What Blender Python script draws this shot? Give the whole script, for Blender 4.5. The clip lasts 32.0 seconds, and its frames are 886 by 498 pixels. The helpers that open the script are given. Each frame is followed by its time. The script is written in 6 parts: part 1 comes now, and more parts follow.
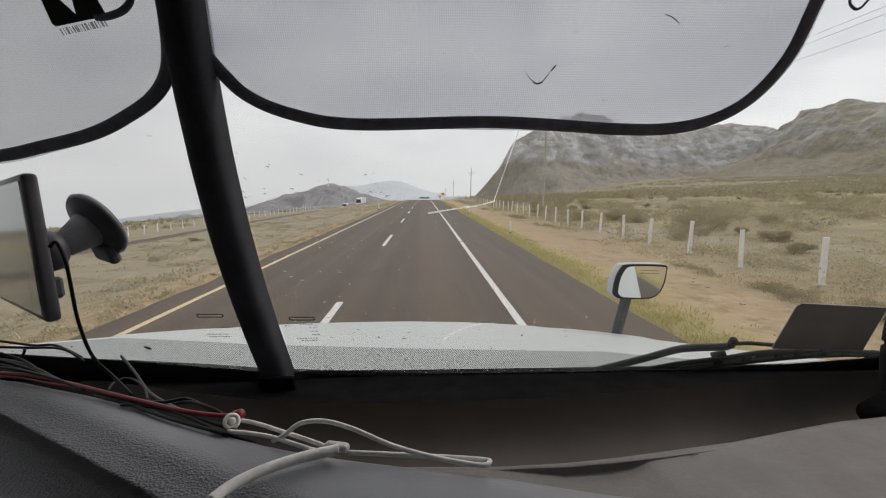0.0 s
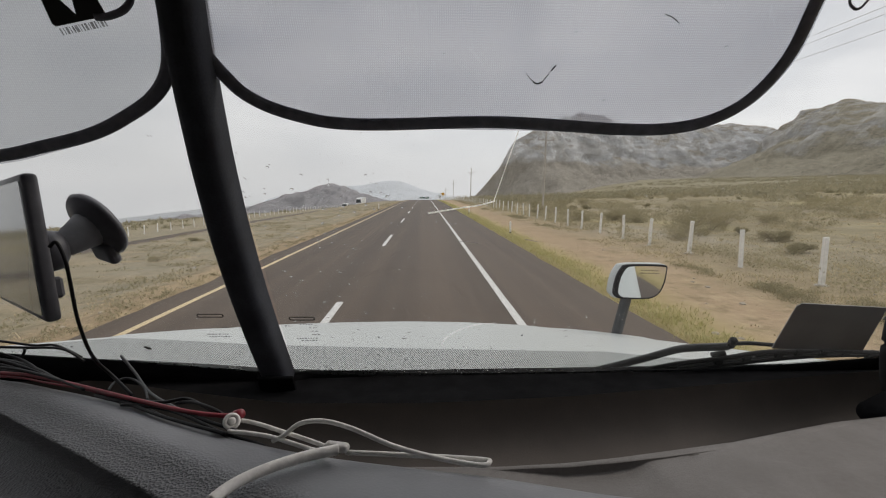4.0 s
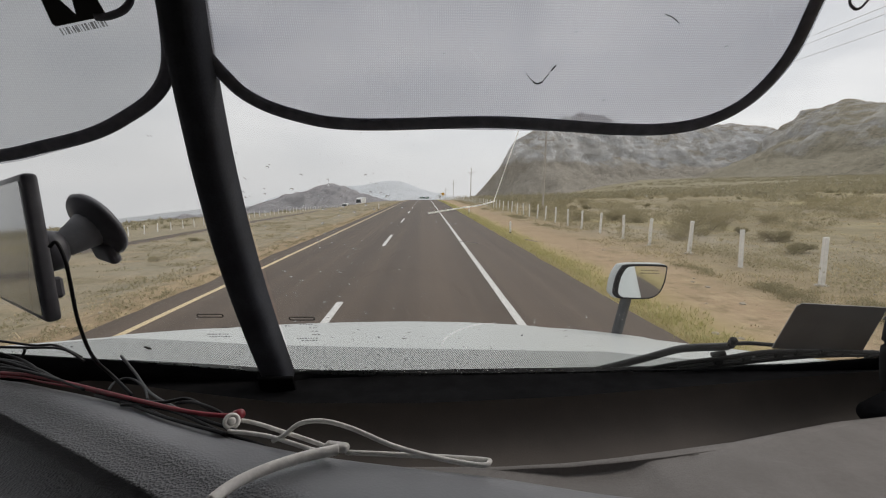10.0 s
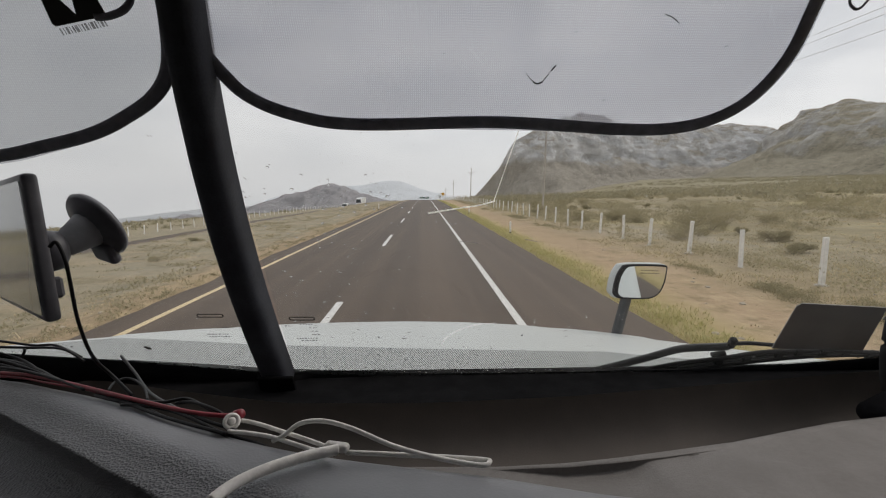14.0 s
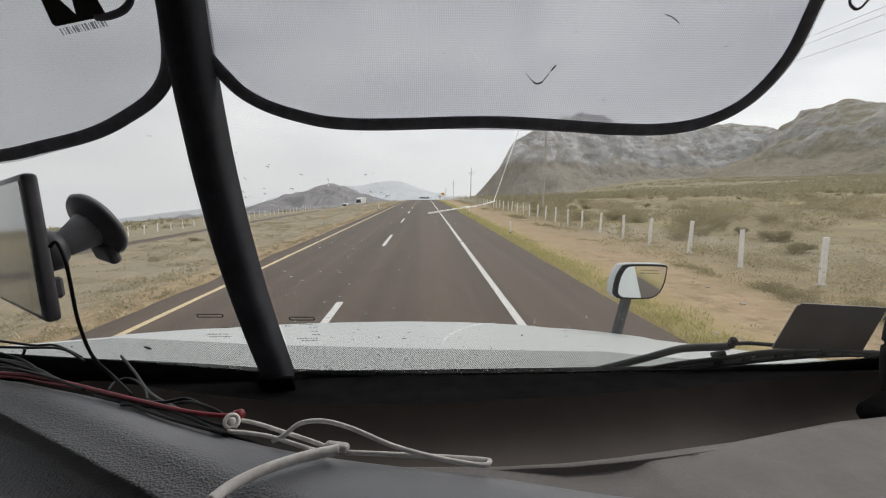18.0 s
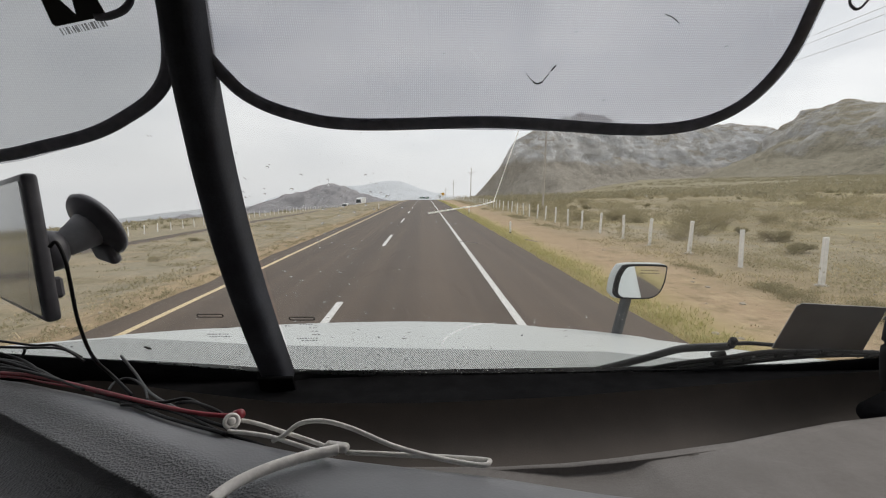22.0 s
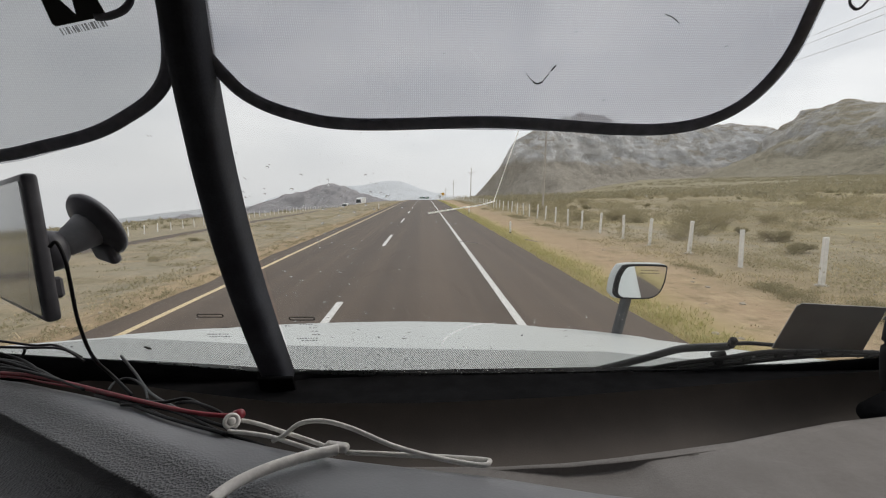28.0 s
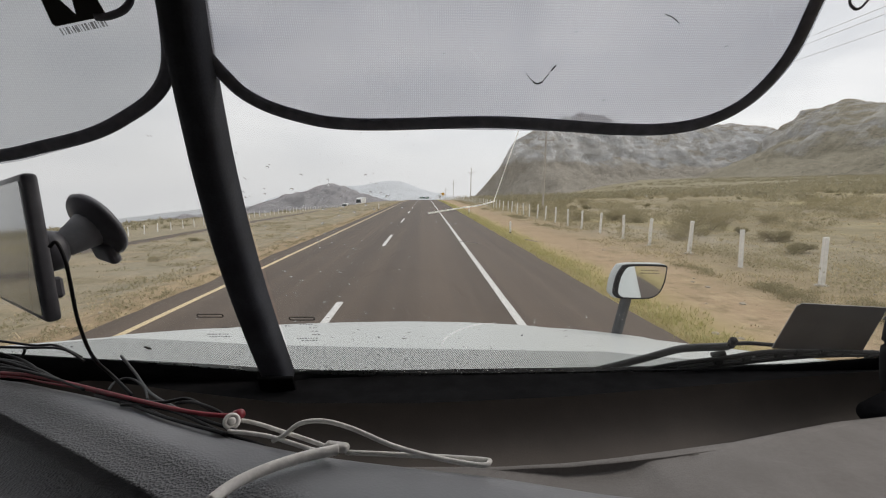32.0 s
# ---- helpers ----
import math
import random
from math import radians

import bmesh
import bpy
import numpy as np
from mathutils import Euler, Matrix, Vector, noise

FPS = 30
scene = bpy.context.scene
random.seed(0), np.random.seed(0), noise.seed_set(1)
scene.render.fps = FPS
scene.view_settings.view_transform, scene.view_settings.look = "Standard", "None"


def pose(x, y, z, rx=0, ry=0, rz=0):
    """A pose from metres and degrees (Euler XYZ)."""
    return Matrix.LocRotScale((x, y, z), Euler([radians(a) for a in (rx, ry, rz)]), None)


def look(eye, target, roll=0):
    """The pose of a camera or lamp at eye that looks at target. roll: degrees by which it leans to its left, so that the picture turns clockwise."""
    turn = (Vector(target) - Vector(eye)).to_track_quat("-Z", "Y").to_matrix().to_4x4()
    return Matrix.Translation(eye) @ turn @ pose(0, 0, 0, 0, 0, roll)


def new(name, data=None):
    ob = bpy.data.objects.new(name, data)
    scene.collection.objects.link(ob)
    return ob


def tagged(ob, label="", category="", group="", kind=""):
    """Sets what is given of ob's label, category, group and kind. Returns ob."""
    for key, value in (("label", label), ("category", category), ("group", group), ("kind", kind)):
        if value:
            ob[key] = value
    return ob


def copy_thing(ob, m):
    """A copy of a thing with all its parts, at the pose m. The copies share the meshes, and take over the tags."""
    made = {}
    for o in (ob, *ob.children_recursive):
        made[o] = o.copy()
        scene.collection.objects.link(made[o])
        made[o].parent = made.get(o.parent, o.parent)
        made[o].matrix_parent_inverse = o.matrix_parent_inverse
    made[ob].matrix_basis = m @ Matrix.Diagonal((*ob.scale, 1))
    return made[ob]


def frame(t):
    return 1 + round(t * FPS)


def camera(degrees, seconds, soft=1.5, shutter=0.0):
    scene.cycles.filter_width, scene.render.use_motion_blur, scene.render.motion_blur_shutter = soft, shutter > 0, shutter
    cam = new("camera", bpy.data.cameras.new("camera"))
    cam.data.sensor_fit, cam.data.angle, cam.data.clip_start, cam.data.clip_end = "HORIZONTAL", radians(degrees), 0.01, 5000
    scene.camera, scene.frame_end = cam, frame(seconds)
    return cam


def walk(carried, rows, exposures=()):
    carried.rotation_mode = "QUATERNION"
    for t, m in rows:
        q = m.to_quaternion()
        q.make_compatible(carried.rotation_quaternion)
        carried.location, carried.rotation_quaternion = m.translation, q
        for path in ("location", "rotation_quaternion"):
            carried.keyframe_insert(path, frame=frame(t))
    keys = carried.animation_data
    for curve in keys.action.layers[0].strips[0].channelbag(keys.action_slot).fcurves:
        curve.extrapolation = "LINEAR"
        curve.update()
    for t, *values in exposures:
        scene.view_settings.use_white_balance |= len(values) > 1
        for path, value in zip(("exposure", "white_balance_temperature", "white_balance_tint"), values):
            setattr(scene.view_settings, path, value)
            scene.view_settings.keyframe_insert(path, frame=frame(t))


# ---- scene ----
# A camera on the passenger side of a lorry's dashboard, looking out along a desert highway under an overcast sky.
EYE_Z = 2.30
cam = camera(88.8, 32.0, soft=1.15)
PATH = [
    (0.0, pose(0, 0, EYE_Z, 82.8, 0, -2.3)),
    (16.0, pose(0, 0, EYE_Z, 82.8, 0, -2.3)),
    (32.0, pose(0, 0, EYE_Z, 82.8, 0, -2.3)),
]
walk(cam, PATH, [(0.0, 0.0, 6780, 15), (3.0, -0.09, 6780, 15), (9.0, -0.06, 6780, 15), (12.0, -0.11, 6780, 15), (14.0, -0.10, 6780, 15), (17.0, 0.10, 6740, 14), (25.5, 0.09, 6740, 14), (28.0, 0.05, 6740, 14), (32.0, 0.05, 6780, 15)])

# ---- sky and light ----
world = bpy.data.worlds.new("overcast_sky")
scene.world = world
world.use_nodes = True
wt = world.node_tree
wt.nodes.clear()
w_out = wt.nodes.new("ShaderNodeOutputWorld")
w_bg = wt.nodes.new("ShaderNodeBackground")
w_sky = wt.nodes.new("ShaderNodeTexSky")
w_sky.sky_type = "NISHITA"
w_sky.sun_disc = False
w_sky.sun_elevation = radians(41)
w_sky.sun_rotation = radians(56)
w_sky.dust_density = 3.0
w_co = wt.nodes.new("ShaderNodeTexCoord")
w_map = wt.nodes.new("ShaderNodeMapping")
w_map.inputs["Scale"].default_value = (1.0, 1.0, 2.6)
w_noise = wt.nodes.new("ShaderNodeTexNoise")
w_noise.inputs["Scale"].default_value = 2.3
w_noise.inputs["Detail"].default_value = 6.0
w_noise.inputs["Roughness"].default_value = 0.52
w_noise.inputs["Distortion"].default_value = 0.35
w_ramp = wt.nodes.new("ShaderNodeValToRGB")
w_ramp.color_ramp.elements[0].position = 0.33
w_ramp.color_ramp.elements[0].color = (5.1, 5.35, 5.7, 1)
w_ramp.color_ramp.elements[1].position = 0.68
w_ramp.color_ramp.elements[1].color = (8.4, 8.5, 8.6, 1)
w_broken = wt.nodes.new("ShaderNodeTexNoise")
w_broken.inputs["Scale"].default_value = 5.5
w_broken.inputs["Detail"].default_value = 7.0
w_broken.inputs["Roughness"].default_value = 0.6
w_broken.inputs["Distortion"].default_value = 0.8
w_patch = wt.nodes.new("ShaderNodeValToRGB")
w_patch.color_ramp.elements[0].position = 0.36
w_patch.color_ramp.elements[0].color = (0.86, 0.87, 0.89, 1)
w_patch.color_ramp.elements[1].position = 0.58
w_patch.color_ramp.elements[1].color = (1.0, 1.0, 1.0, 1)
w_up = wt.nodes.new("ShaderNodeSeparateXYZ")
w_band = wt.nodes.new("ShaderNodeMapRange")
w_band.inputs["From Min"].default_value = 0.12
w_band.inputs["From Max"].default_value = 0.30
w_cloud = wt.nodes.new("ShaderNodeMix")
w_cloud.data_type = "RGBA"
w_cloud.blend_type = "MULTIPLY"
w_mix = wt.nodes.new("ShaderNodeMix")
w_mix.data_type = "RGBA"
w_mix.inputs[0].default_value = 0.94
wt.links.new(w_co.outputs["Generated"], w_map.inputs["Vector"])
wt.links.new(w_map.outputs["Vector"], w_noise.inputs["Vector"])
wt.links.new(w_noise.outputs["Fac"], w_ramp.inputs["Fac"])
wt.links.new(w_sky.outputs["Color"], w_mix.inputs[6])
wt.links.new(w_map.outputs["Vector"], w_broken.inputs["Vector"])
wt.links.new(w_broken.outputs["Fac"], w_patch.inputs["Fac"])
wt.links.new(w_co.outputs["Generated"], w_up.inputs[0])
wt.links.new(w_up.outputs[2], w_band.inputs["Value"])
wt.links.new(w_band.outputs["Result"], w_cloud.inputs[0])
wt.links.new(w_ramp.outputs["Color"], w_cloud.inputs[6])
wt.links.new(w_patch.outputs["Color"], w_cloud.inputs[7])
w_low = wt.nodes.new("ShaderNodeMapRange")
w_low.inputs["From Min"].default_value = 0.03
w_low.inputs["From Max"].default_value = 0.26
w_low.inputs["To Min"].default_value = 0.7
w_low.inputs["To Max"].default_value = 0.0
w_veil = wt.nodes.new("ShaderNodeMix")
w_veil.data_type = "RGBA"
w_veil.inputs[7].default_value = (6.75, 6.9, 7.1, 1)
wt.links.new(w_up.outputs[2], w_low.inputs["Value"])
wt.links.new(w_low.outputs["Result"], w_veil.inputs[0])
wt.links.new(w_cloud.outputs[2], w_veil.inputs[6])
wt.links.new(w_veil.outputs[2], w_mix.inputs[7])
w_dir = wt.nodes.new("ShaderNodeVectorMath")
w_dir.operation = "DOT_PRODUCT"
w_dir.inputs[1].default_value = (0.62, 0.42, 0.66)
w_glow = wt.nodes.new("ShaderNodeMapRange")
w_glow.inputs["From Min"].default_value = 0.1
w_glow.inputs["From Max"].default_value = 1.0
w_glow.inputs["To Min"].default_value = 0.87
w_glow.inputs["To Max"].default_value = 1.25
w_mul = wt.nodes.new("ShaderNodeVectorMath")
w_mul.operation = "SCALE"
wt.links.new(w_co.outputs["Generated"], w_dir.inputs[0])
wt.links.new(w_dir.outputs["Value"], w_glow.inputs["Value"])
wt.links.new(w_mix.outputs[2], w_mul.inputs[0])
wt.links.new(w_glow.outputs["Result"], w_mul.inputs["Scale"])
wt.links.new(w_mul.outputs["Vector"], w_bg.inputs["Color"])
w_bg.inputs["Strength"].default_value = 0.121
wt.links.new(w_bg.outputs["Background"], w_out.inputs["Surface"])

sun_data = bpy.data.lights.new("sun", "SUN")
sun_data.energy = 1.0
sun_data.angle = radians(25)
sun_data.color = (1.0, 0.96, 0.9)
sun = new("sun", sun_data)
sun.matrix_world = look((62, 42, 66), (0, 0, 0))


# ---- materials ----
class Mat:
    """A node material with a Principled surface and short helpers."""

    def __init__(self, name, color=(0.5, 0.5, 0.5), rough=0.6, metal=0.0, spec=0.5):
        self.m = bpy.data.materials.new(name)
        self.m.use_nodes = True
        self.t = self.m.node_tree
        self.b = self.t.nodes["Principled BSDF"]
        self.out = self.t.nodes["Material Output"]
        self.b.inputs["Base Color"].default_value = (*color, 1)
        self.b.inputs["Roughness"].default_value = rough
        self.b.inputs["Metallic"].default_value = metal
        self.b.inputs["Specular IOR Level"].default_value = spec
        self.co = None

    def n(self, kind, **kw):
        node = self.t.nodes.new(kind)
        for k, v in kw.items():
            node.inputs[k.replace("_", " ")].default_value = v
        return node

    def link(self, a, b):
        self.t.links.new(a, b)

    def coords(self):
        if self.co is None:
            self.co = self.t.nodes.new("ShaderNodeTexCoord")
        return self.co.outputs["Object"]

    def noise(self, scale, detail=4.0, rough=0.55, vector=None):
        node = self.n("ShaderNodeTexNoise", Scale=scale, Detail=detail, Roughness=rough)
        self.link(vector or self.coords(), node.inputs["Vector"])
        return node.outputs["Fac"]

    def ramp(self, fac, stops):
        node = self.t.nodes.new("ShaderNodeValToRGB")
        e = node.color_ramp.elements
        while len(e) < len(stops):
            e.new(0.5)
        for el, (p, c) in zip(e, stops):
            el.position = p
            el.color = (*c, 1) if len(c) == 3 else c
        self.link(fac, node.inputs["Fac"])
        return node.outputs["Color"]

    def mix(self, fac, a, b):
        node = self.t.nodes.new("ShaderNodeMix")
        node.data_type = "RGBA"
        for sock, v in ((node.inputs[0], fac), (node.inputs[6], a), (node.inputs[7], b)):
            if isinstance(v, bpy.types.NodeSocket):
                self.link(v, sock)
            elif isinstance(v, tuple):
                sock.default_value = (*v, 1)
            else:
                sock.default_value = v
        return node.outputs[2]

    def math(self, op, a, b=0.0):
        node = self.t.nodes.new("ShaderNodeMath")
        node.operation = op
        for sock, v in zip(node.inputs, (a, b)):
            if isinstance(v, bpy.types.NodeSocket):
                self.link(v, sock)
            else:
                sock.default_value = v
        return node.outputs[0]

    def step(self, value, lo, hi):
        node = self.t.nodes.new("ShaderNodeMapRange")
        node.interpolation_type = "SMOOTHSTEP"
        self.link(value, node.inputs["Value"])
        node.inputs["From Min"].default_value = lo
        node.inputs["From Max"].default_value = hi
        return node.outputs["Result"]

    def color(self, sock):
        self.link(sock, self.b.inputs["Base Color"])
        return self

    def rough(self, sock):
        self.link(sock, self.b.inputs["Roughness"])
        return self

    def bump(self, height, strength=0.3, distance=0.01):
        node = self.n("ShaderNodeBump", Strength=strength, Distance=distance)
        self.link(height, node.inputs["Height"])
        self.link(node.outputs["Normal"], self.b.inputs["Normal"])
        return self

    def position(self):
        geo = self.t.nodes.new("ShaderNodeNewGeometry")
        sep = self.t.nodes.new("ShaderNodeSeparateXYZ")
        self.link(geo.outputs["Position"], sep.inputs[0])
        nor = self.t.nodes.new("ShaderNodeSeparateXYZ")
        self.link(geo.outputs["Normal"], nor.inputs[0])
        return sep.outputs, nor.outputs

    def see_through(self, share):
        """Mixes the surface with clear gaps; share (number or socket) is how much is surface."""
        clear = self.t.nodes.new("ShaderNodeBsdfTransparent")
        mixer = self.t.nodes.new("ShaderNodeMixShader")
        if isinstance(share, bpy.types.NodeSocket):
            self.link(share, mixer.inputs[0])
        else:
            mixer.inputs[0].default_value = share
        self.link(clear.outputs[0], mixer.inputs[1])
        self.link(self.b.outputs[0], mixer.inputs[2])
        self.link(mixer.outputs[0], self.out.inputs["Surface"])
        return self


def speckled(name, color, rough, amount=0.18, scale=30.0, fine=220.0, bump=0.15, dist=0.002, metal=0.0, spec=0.5):
    """Painted, moulded or worn surface: patchy tone at two scales, with fine relief."""
    m = Mat(name, color, rough, metal, spec)
    dark = tuple(c * (1 - amount) for c in color)
    light = tuple(min(1.0, c * (1 + amount)) for c in color)
    c1 = m.ramp(m.noise(scale), [(0.3, dark), (0.7, light)])
    c2 = m.mix(m.ramp(m.noise(fine, 2), [(0.35, (0, 0, 0)), (0.7, (0.5, 0.5, 0.5))]), c1, dark)
    m.color(c2)
    m.rough(m.math("ADD", m.math("MULTIPLY", m.noise(scale * 2), 0.2), rough - 0.1))
    m.bump(m.noise(fine, 3), bump, dist)
    return m.m


M = {}
M["black_trim"] = speckled("black_trim", (0.012, 0.012, 0.013), 0.55, 0.25, 40, 500)
M["post_vinyl"] = speckled("post_vinyl", (0.05, 0.053, 0.062), 0.7, 0.3, 18, 400, spec=0.1)
M["rubber"] = speckled("rubber", (0.02, 0.02, 0.021), 0.7, 0.3, 60, 400)
M["wiper_black"] = speckled("wiper_black", (0.006, 0.006, 0.0065), 0.6, 0.3, 60, 400, spec=0.2)
M["wiper_grey"] = speckled("wiper_grey", (0.075, 0.077, 0.077), 0.5, 0.35, 40, 300, spec=0.3)
M["cloth_rim"] = speckled("cloth_rim", (0.21, 0.215, 0.25), 0.85, 0.25, 90, 900, 0.4, 0.001)
M["gps_plastic"] = speckled("gps_plastic", (0.1, 0.1, 0.112), 0.42, 0.2, 60, 700)
# same black plastic on the mount arm, with the light on it painted as grey
M["gps_plastic_lit"] = speckled("gps_plastic_lit", (0.24, 0.24, 0.256), 0.5, 0.15, 60, 700)
M["cab_grey"] = speckled("cab_grey", (0.06, 0.058, 0.056), 0.75, 0.15, 6, 90)
M["cowl_black"] = speckled("cowl_black", (0.012, 0.012, 0.0127), 0.9, 0.3, 30, 300, spec=0.0)
M["trough_brown"] = speckled("trough_brown", (0.086, 0.074, 0.065), 0.75, 0.15, 14, 500, 0.2, 0.001, spec=0.2)
M["white_cable"] = speckled("white_cable", (0.8, 0.78, 0.74), 0.5, 0.16, 120, 600, 0.1, 0.001)
M["red_cable"] = speckled("red_cable", (0.23, 0.013, 0.024), 0.45, 0.2, 90, 500)
M["black_cable"] = speckled("black_cable", (0.008, 0.008, 0.009), 0.5, 0.2, 90, 500, spec=0.3)
M["grey_cable"] = speckled("grey_cable", (0.06, 0.06, 0.062), 0.5, 0.2, 90, 500)
M["stalk_grey"] = speckled("stalk_grey", (0.05, 0.052, 0.055), 0.5, 0.2, 20, 120)
M["tyre"] = speckled("tyre", (0.02, 0.02, 0.02), 0.85, 0.3, 8, 60, 0.4, 0.01)
M["steel"] = speckled("steel", (0.4, 0.4, 0.4), 0.45, 0.2, 10, 90, 0.1, 0.002, 0.8)
M["concrete_white"] = speckled("concrete_white", (0.86, 0.84, 0.8), 0.85, 0.16, 7, 60, 0.35, 0.01)
M["concrete_foot"] = speckled("concrete_foot", (0.52, 0.48, 0.41), 0.9, 0.2, 9, 50, 0.6, 0.02)
M["pole_wood"] = speckled("pole_wood", (0.5, 0.455, 0.4), 0.85, 0.2, 3, 40, 0.4, 0.01)
M["insulator"] = speckled("insulator", (0.25, 0.2, 0.17), 0.3, 0.15, 20, 60)
M["wire"] = speckled("wire", (0.5, 0.5, 0.5), 0.6, 0.1, 3, 20)
M["sign_post"] = speckled("sign_post", (0.45, 0.45, 0.44), 0.5, 0.15, 6, 60, 0.2, 0.003, 0.5)
M["sign_white"] = speckled("sign_white", (0.72, 0.73, 0.73), 0.4, 0.06, 3, 40)
M["sign_yellow"] = speckled("sign_yellow", (0.85, 0.45, 0.02), 0.4, 0.08, 3, 40)
M["sign_blue"] = speckled("sign_blue", (0.01, 0.12, 0.5), 0.4, 0.08, 3, 40)
M["sign_green"] = speckled("sign_green", (0.01, 0.12, 0.08), 0.4, 0.1, 2, 30)
M["sign_red"] = speckled("sign_red", (0.5, 0.03, 0.03), 0.4, 0.1, 3, 40)
M["sign_black"] = speckled("sign_black", (0.015, 0.015, 0.015), 0.45, 0.1, 3, 40)
M["tan_post"] = speckled("tan_post", (0.42, 0.36, 0.26), 0.7, 0.15, 5, 60)
M["car_white"] = speckled("car_white", (0.78, 0.78, 0.77), 0.35, 0.05, 2, 20, 0.05, 0.001)
M["car_glass"] = speckled("car_glass", (0.03, 0.033, 0.036), 0.12, 0.1, 2, 20, 0.0, 0.001)
M["stone"] = speckled("stone", (0.44, 0.38, 0.3), 0.9, 0.25, 2, 20, 0.5, 0.02)

# white bonnet paint, wet and dusty
m = Mat("bonnet_paint", (0.74, 0.76, 0.77), 0.22)
m.color(m.mix(m.ramp(m.noise(1.6, 5), [(0.4, (0, 0, 0)), (0.75, (0.4, 0.4, 0.4))]), (0.53, 0.555, 0.545), (0.45, 0.47, 0.46)))
m.rough(m.ramp(m.noise(3, 4), [(0.35, (0.4,) * 3), (0.7, (0.46,) * 3)]))
M["bonnet_paint"] = m.m

# dark grained dashboard vinyl
m = Mat("dash_vinyl", (0.085, 0.088, 0.095), 0.42, 0, 0.6)
voro = m.n("ShaderNodeTexVoronoi", Scale=420.0)
m.link(m.coords(), voro.inputs["Vector"])
sep = m.t.nodes.new("ShaderNodeSeparateXYZ")
m.link(m.coords(), sep.inputs[0])
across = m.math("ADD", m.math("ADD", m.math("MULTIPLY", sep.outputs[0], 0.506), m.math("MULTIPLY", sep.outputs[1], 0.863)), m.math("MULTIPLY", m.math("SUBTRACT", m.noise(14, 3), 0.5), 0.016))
grain = m.step(across, 0.242, 0.212)  # grain fades out and the tone turns paler towards the far edge
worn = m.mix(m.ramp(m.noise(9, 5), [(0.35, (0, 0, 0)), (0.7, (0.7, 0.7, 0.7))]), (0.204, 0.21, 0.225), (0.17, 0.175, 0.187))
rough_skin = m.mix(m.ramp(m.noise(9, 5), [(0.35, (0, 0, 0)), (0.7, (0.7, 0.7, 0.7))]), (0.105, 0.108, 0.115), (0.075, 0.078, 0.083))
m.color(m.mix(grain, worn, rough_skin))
m.rough(m.ramp(m.noise(25, 4), [(0.3, (0.34,) * 3), (0.75, (0.48,) * 3)]))
m.bump(m.math("MULTIPLY", m.math("ADD", voro.outputs["Distance"], m.math("MULTIPLY", m.noise(160, 3), 0.9)), m.math("ADD", m.math("MULTIPLY", grain, 0.92), 0.08)), 0.7, 0.0026)
M["dash_vinyl"] = m.m

# paler brown-grey moulded dash on the passenger side, with a smudge
m = Mat("dash_brown", (0.2, 0.185, 0.17), 0.55, 0, 0.4)
m.color(m.mix(m.ramp(m.noise(7, 5), [(0.42, (0, 0, 0)), (0.72, (0.55,) * 3)]), (0.145, 0.134, 0.124), (0.117, 0.107, 0.098)))
m.color(m.mix(m.ramp(m.noise(190, 4, 0.75), [(0.38, (0,) * 3), (0.66, (0.9,) * 3)]), m.b.inputs["Base Color"].links[0].from_socket, (0.118, 0.107, 0.098)))
m.rough(m.ramp(m.noise(18, 4), [(0.3, (0.45,) * 3), (0.7, (0.65,) * 3)]))
m.bump(m.noise(520, 3, 0.6), 0.6, 0.001)
M["dash_brown"] = m.m

# windscreen and mirror glass
m = Mat("windscreen_glass", (1, 1, 1), 0.02)
gloss = m.n("ShaderNodeBsdfGlossy", Roughness=0.02)
clear = m.n("ShaderNodeBsdfTransparent")
clear.inputs["Color"].default_value = (0.95, 0.97, 0.965, 1)
mx = m.t.nodes.new("ShaderNodeMixShader")
mx.inputs[0].default_value = 0.02
film = m.n("ShaderNodeBsdfTranslucent")
film.inputs["Color"].default_value = (0.9, 0.9, 0.88, 1)
smear = m.ramp(m.noise(5, 5, 0.6), [(0.3, (0.007,) * 3), (0.75, (0.016,) * 3)])
mf = m.t.nodes.new("ShaderNodeMixShader")
m.link(smear, mf.inputs[0])
m.link(clear.outputs[0], mf.inputs[1])
m.link(film.outputs[0], mf.inputs[2])
m.link(mf.outputs[0], mx.inputs[1])
m.link(gloss.outputs[0], mx.inputs[2])
m.link(mx.outputs[0], m.out.inputs["Surface"])
M["glass"] = m.m

m = Mat("smear_film", (0.8, 0.8, 0.78), 0.8)
m.see_through(0.04)
M["smear"] = m.m

m = Mat("scratch_film", (0.8, 0.8, 0.78), 0.8)
m.see_through(0.3)
M["scratch"] = m.m

m = Mat("drop_water", (1, 1, 1), 0.02)
m.b.inputs["Transmission Weight"].default_value = 1.0
m.b.inputs["IOR"].default_value = 1.33
m.see_through(0.55)
M["water"] = m.m

M["mirror"] = Mat("mirror_silver", (0.86, 0.88, 0.88), 0.03, 1.0).m
m = Mat("crack_glass", (0.75, 0.75, 0.73), 0.35)
tl = m.t.nodes.new("ShaderNodeBsdfTranslucent")
tl.inputs["Color"].default_value = (0.6, 0.6, 0.58, 1)
ad = m.t.nodes.new("ShaderNodeAddShader")
m.link(m.b.outputs[0], ad.inputs[0])
m.link(tl.outputs[0], ad.inputs[1])
m.link(ad.outputs[0], m.out.inputs["Surface"])
m.bump(m.noise(400, 2), 0.4, 0.001)
M["crack"] = m.m

m = Mat("screen_film", (0.3, 0.33, 0.34), 0.12, 0.0, 0.9)
m.color(m.ramp(m.noise(3, 2), [(0.3, (0.2, 0.235, 0.24)), (0.75, (0.28, 0.31, 0.315))]))
M["screen"] = m.m

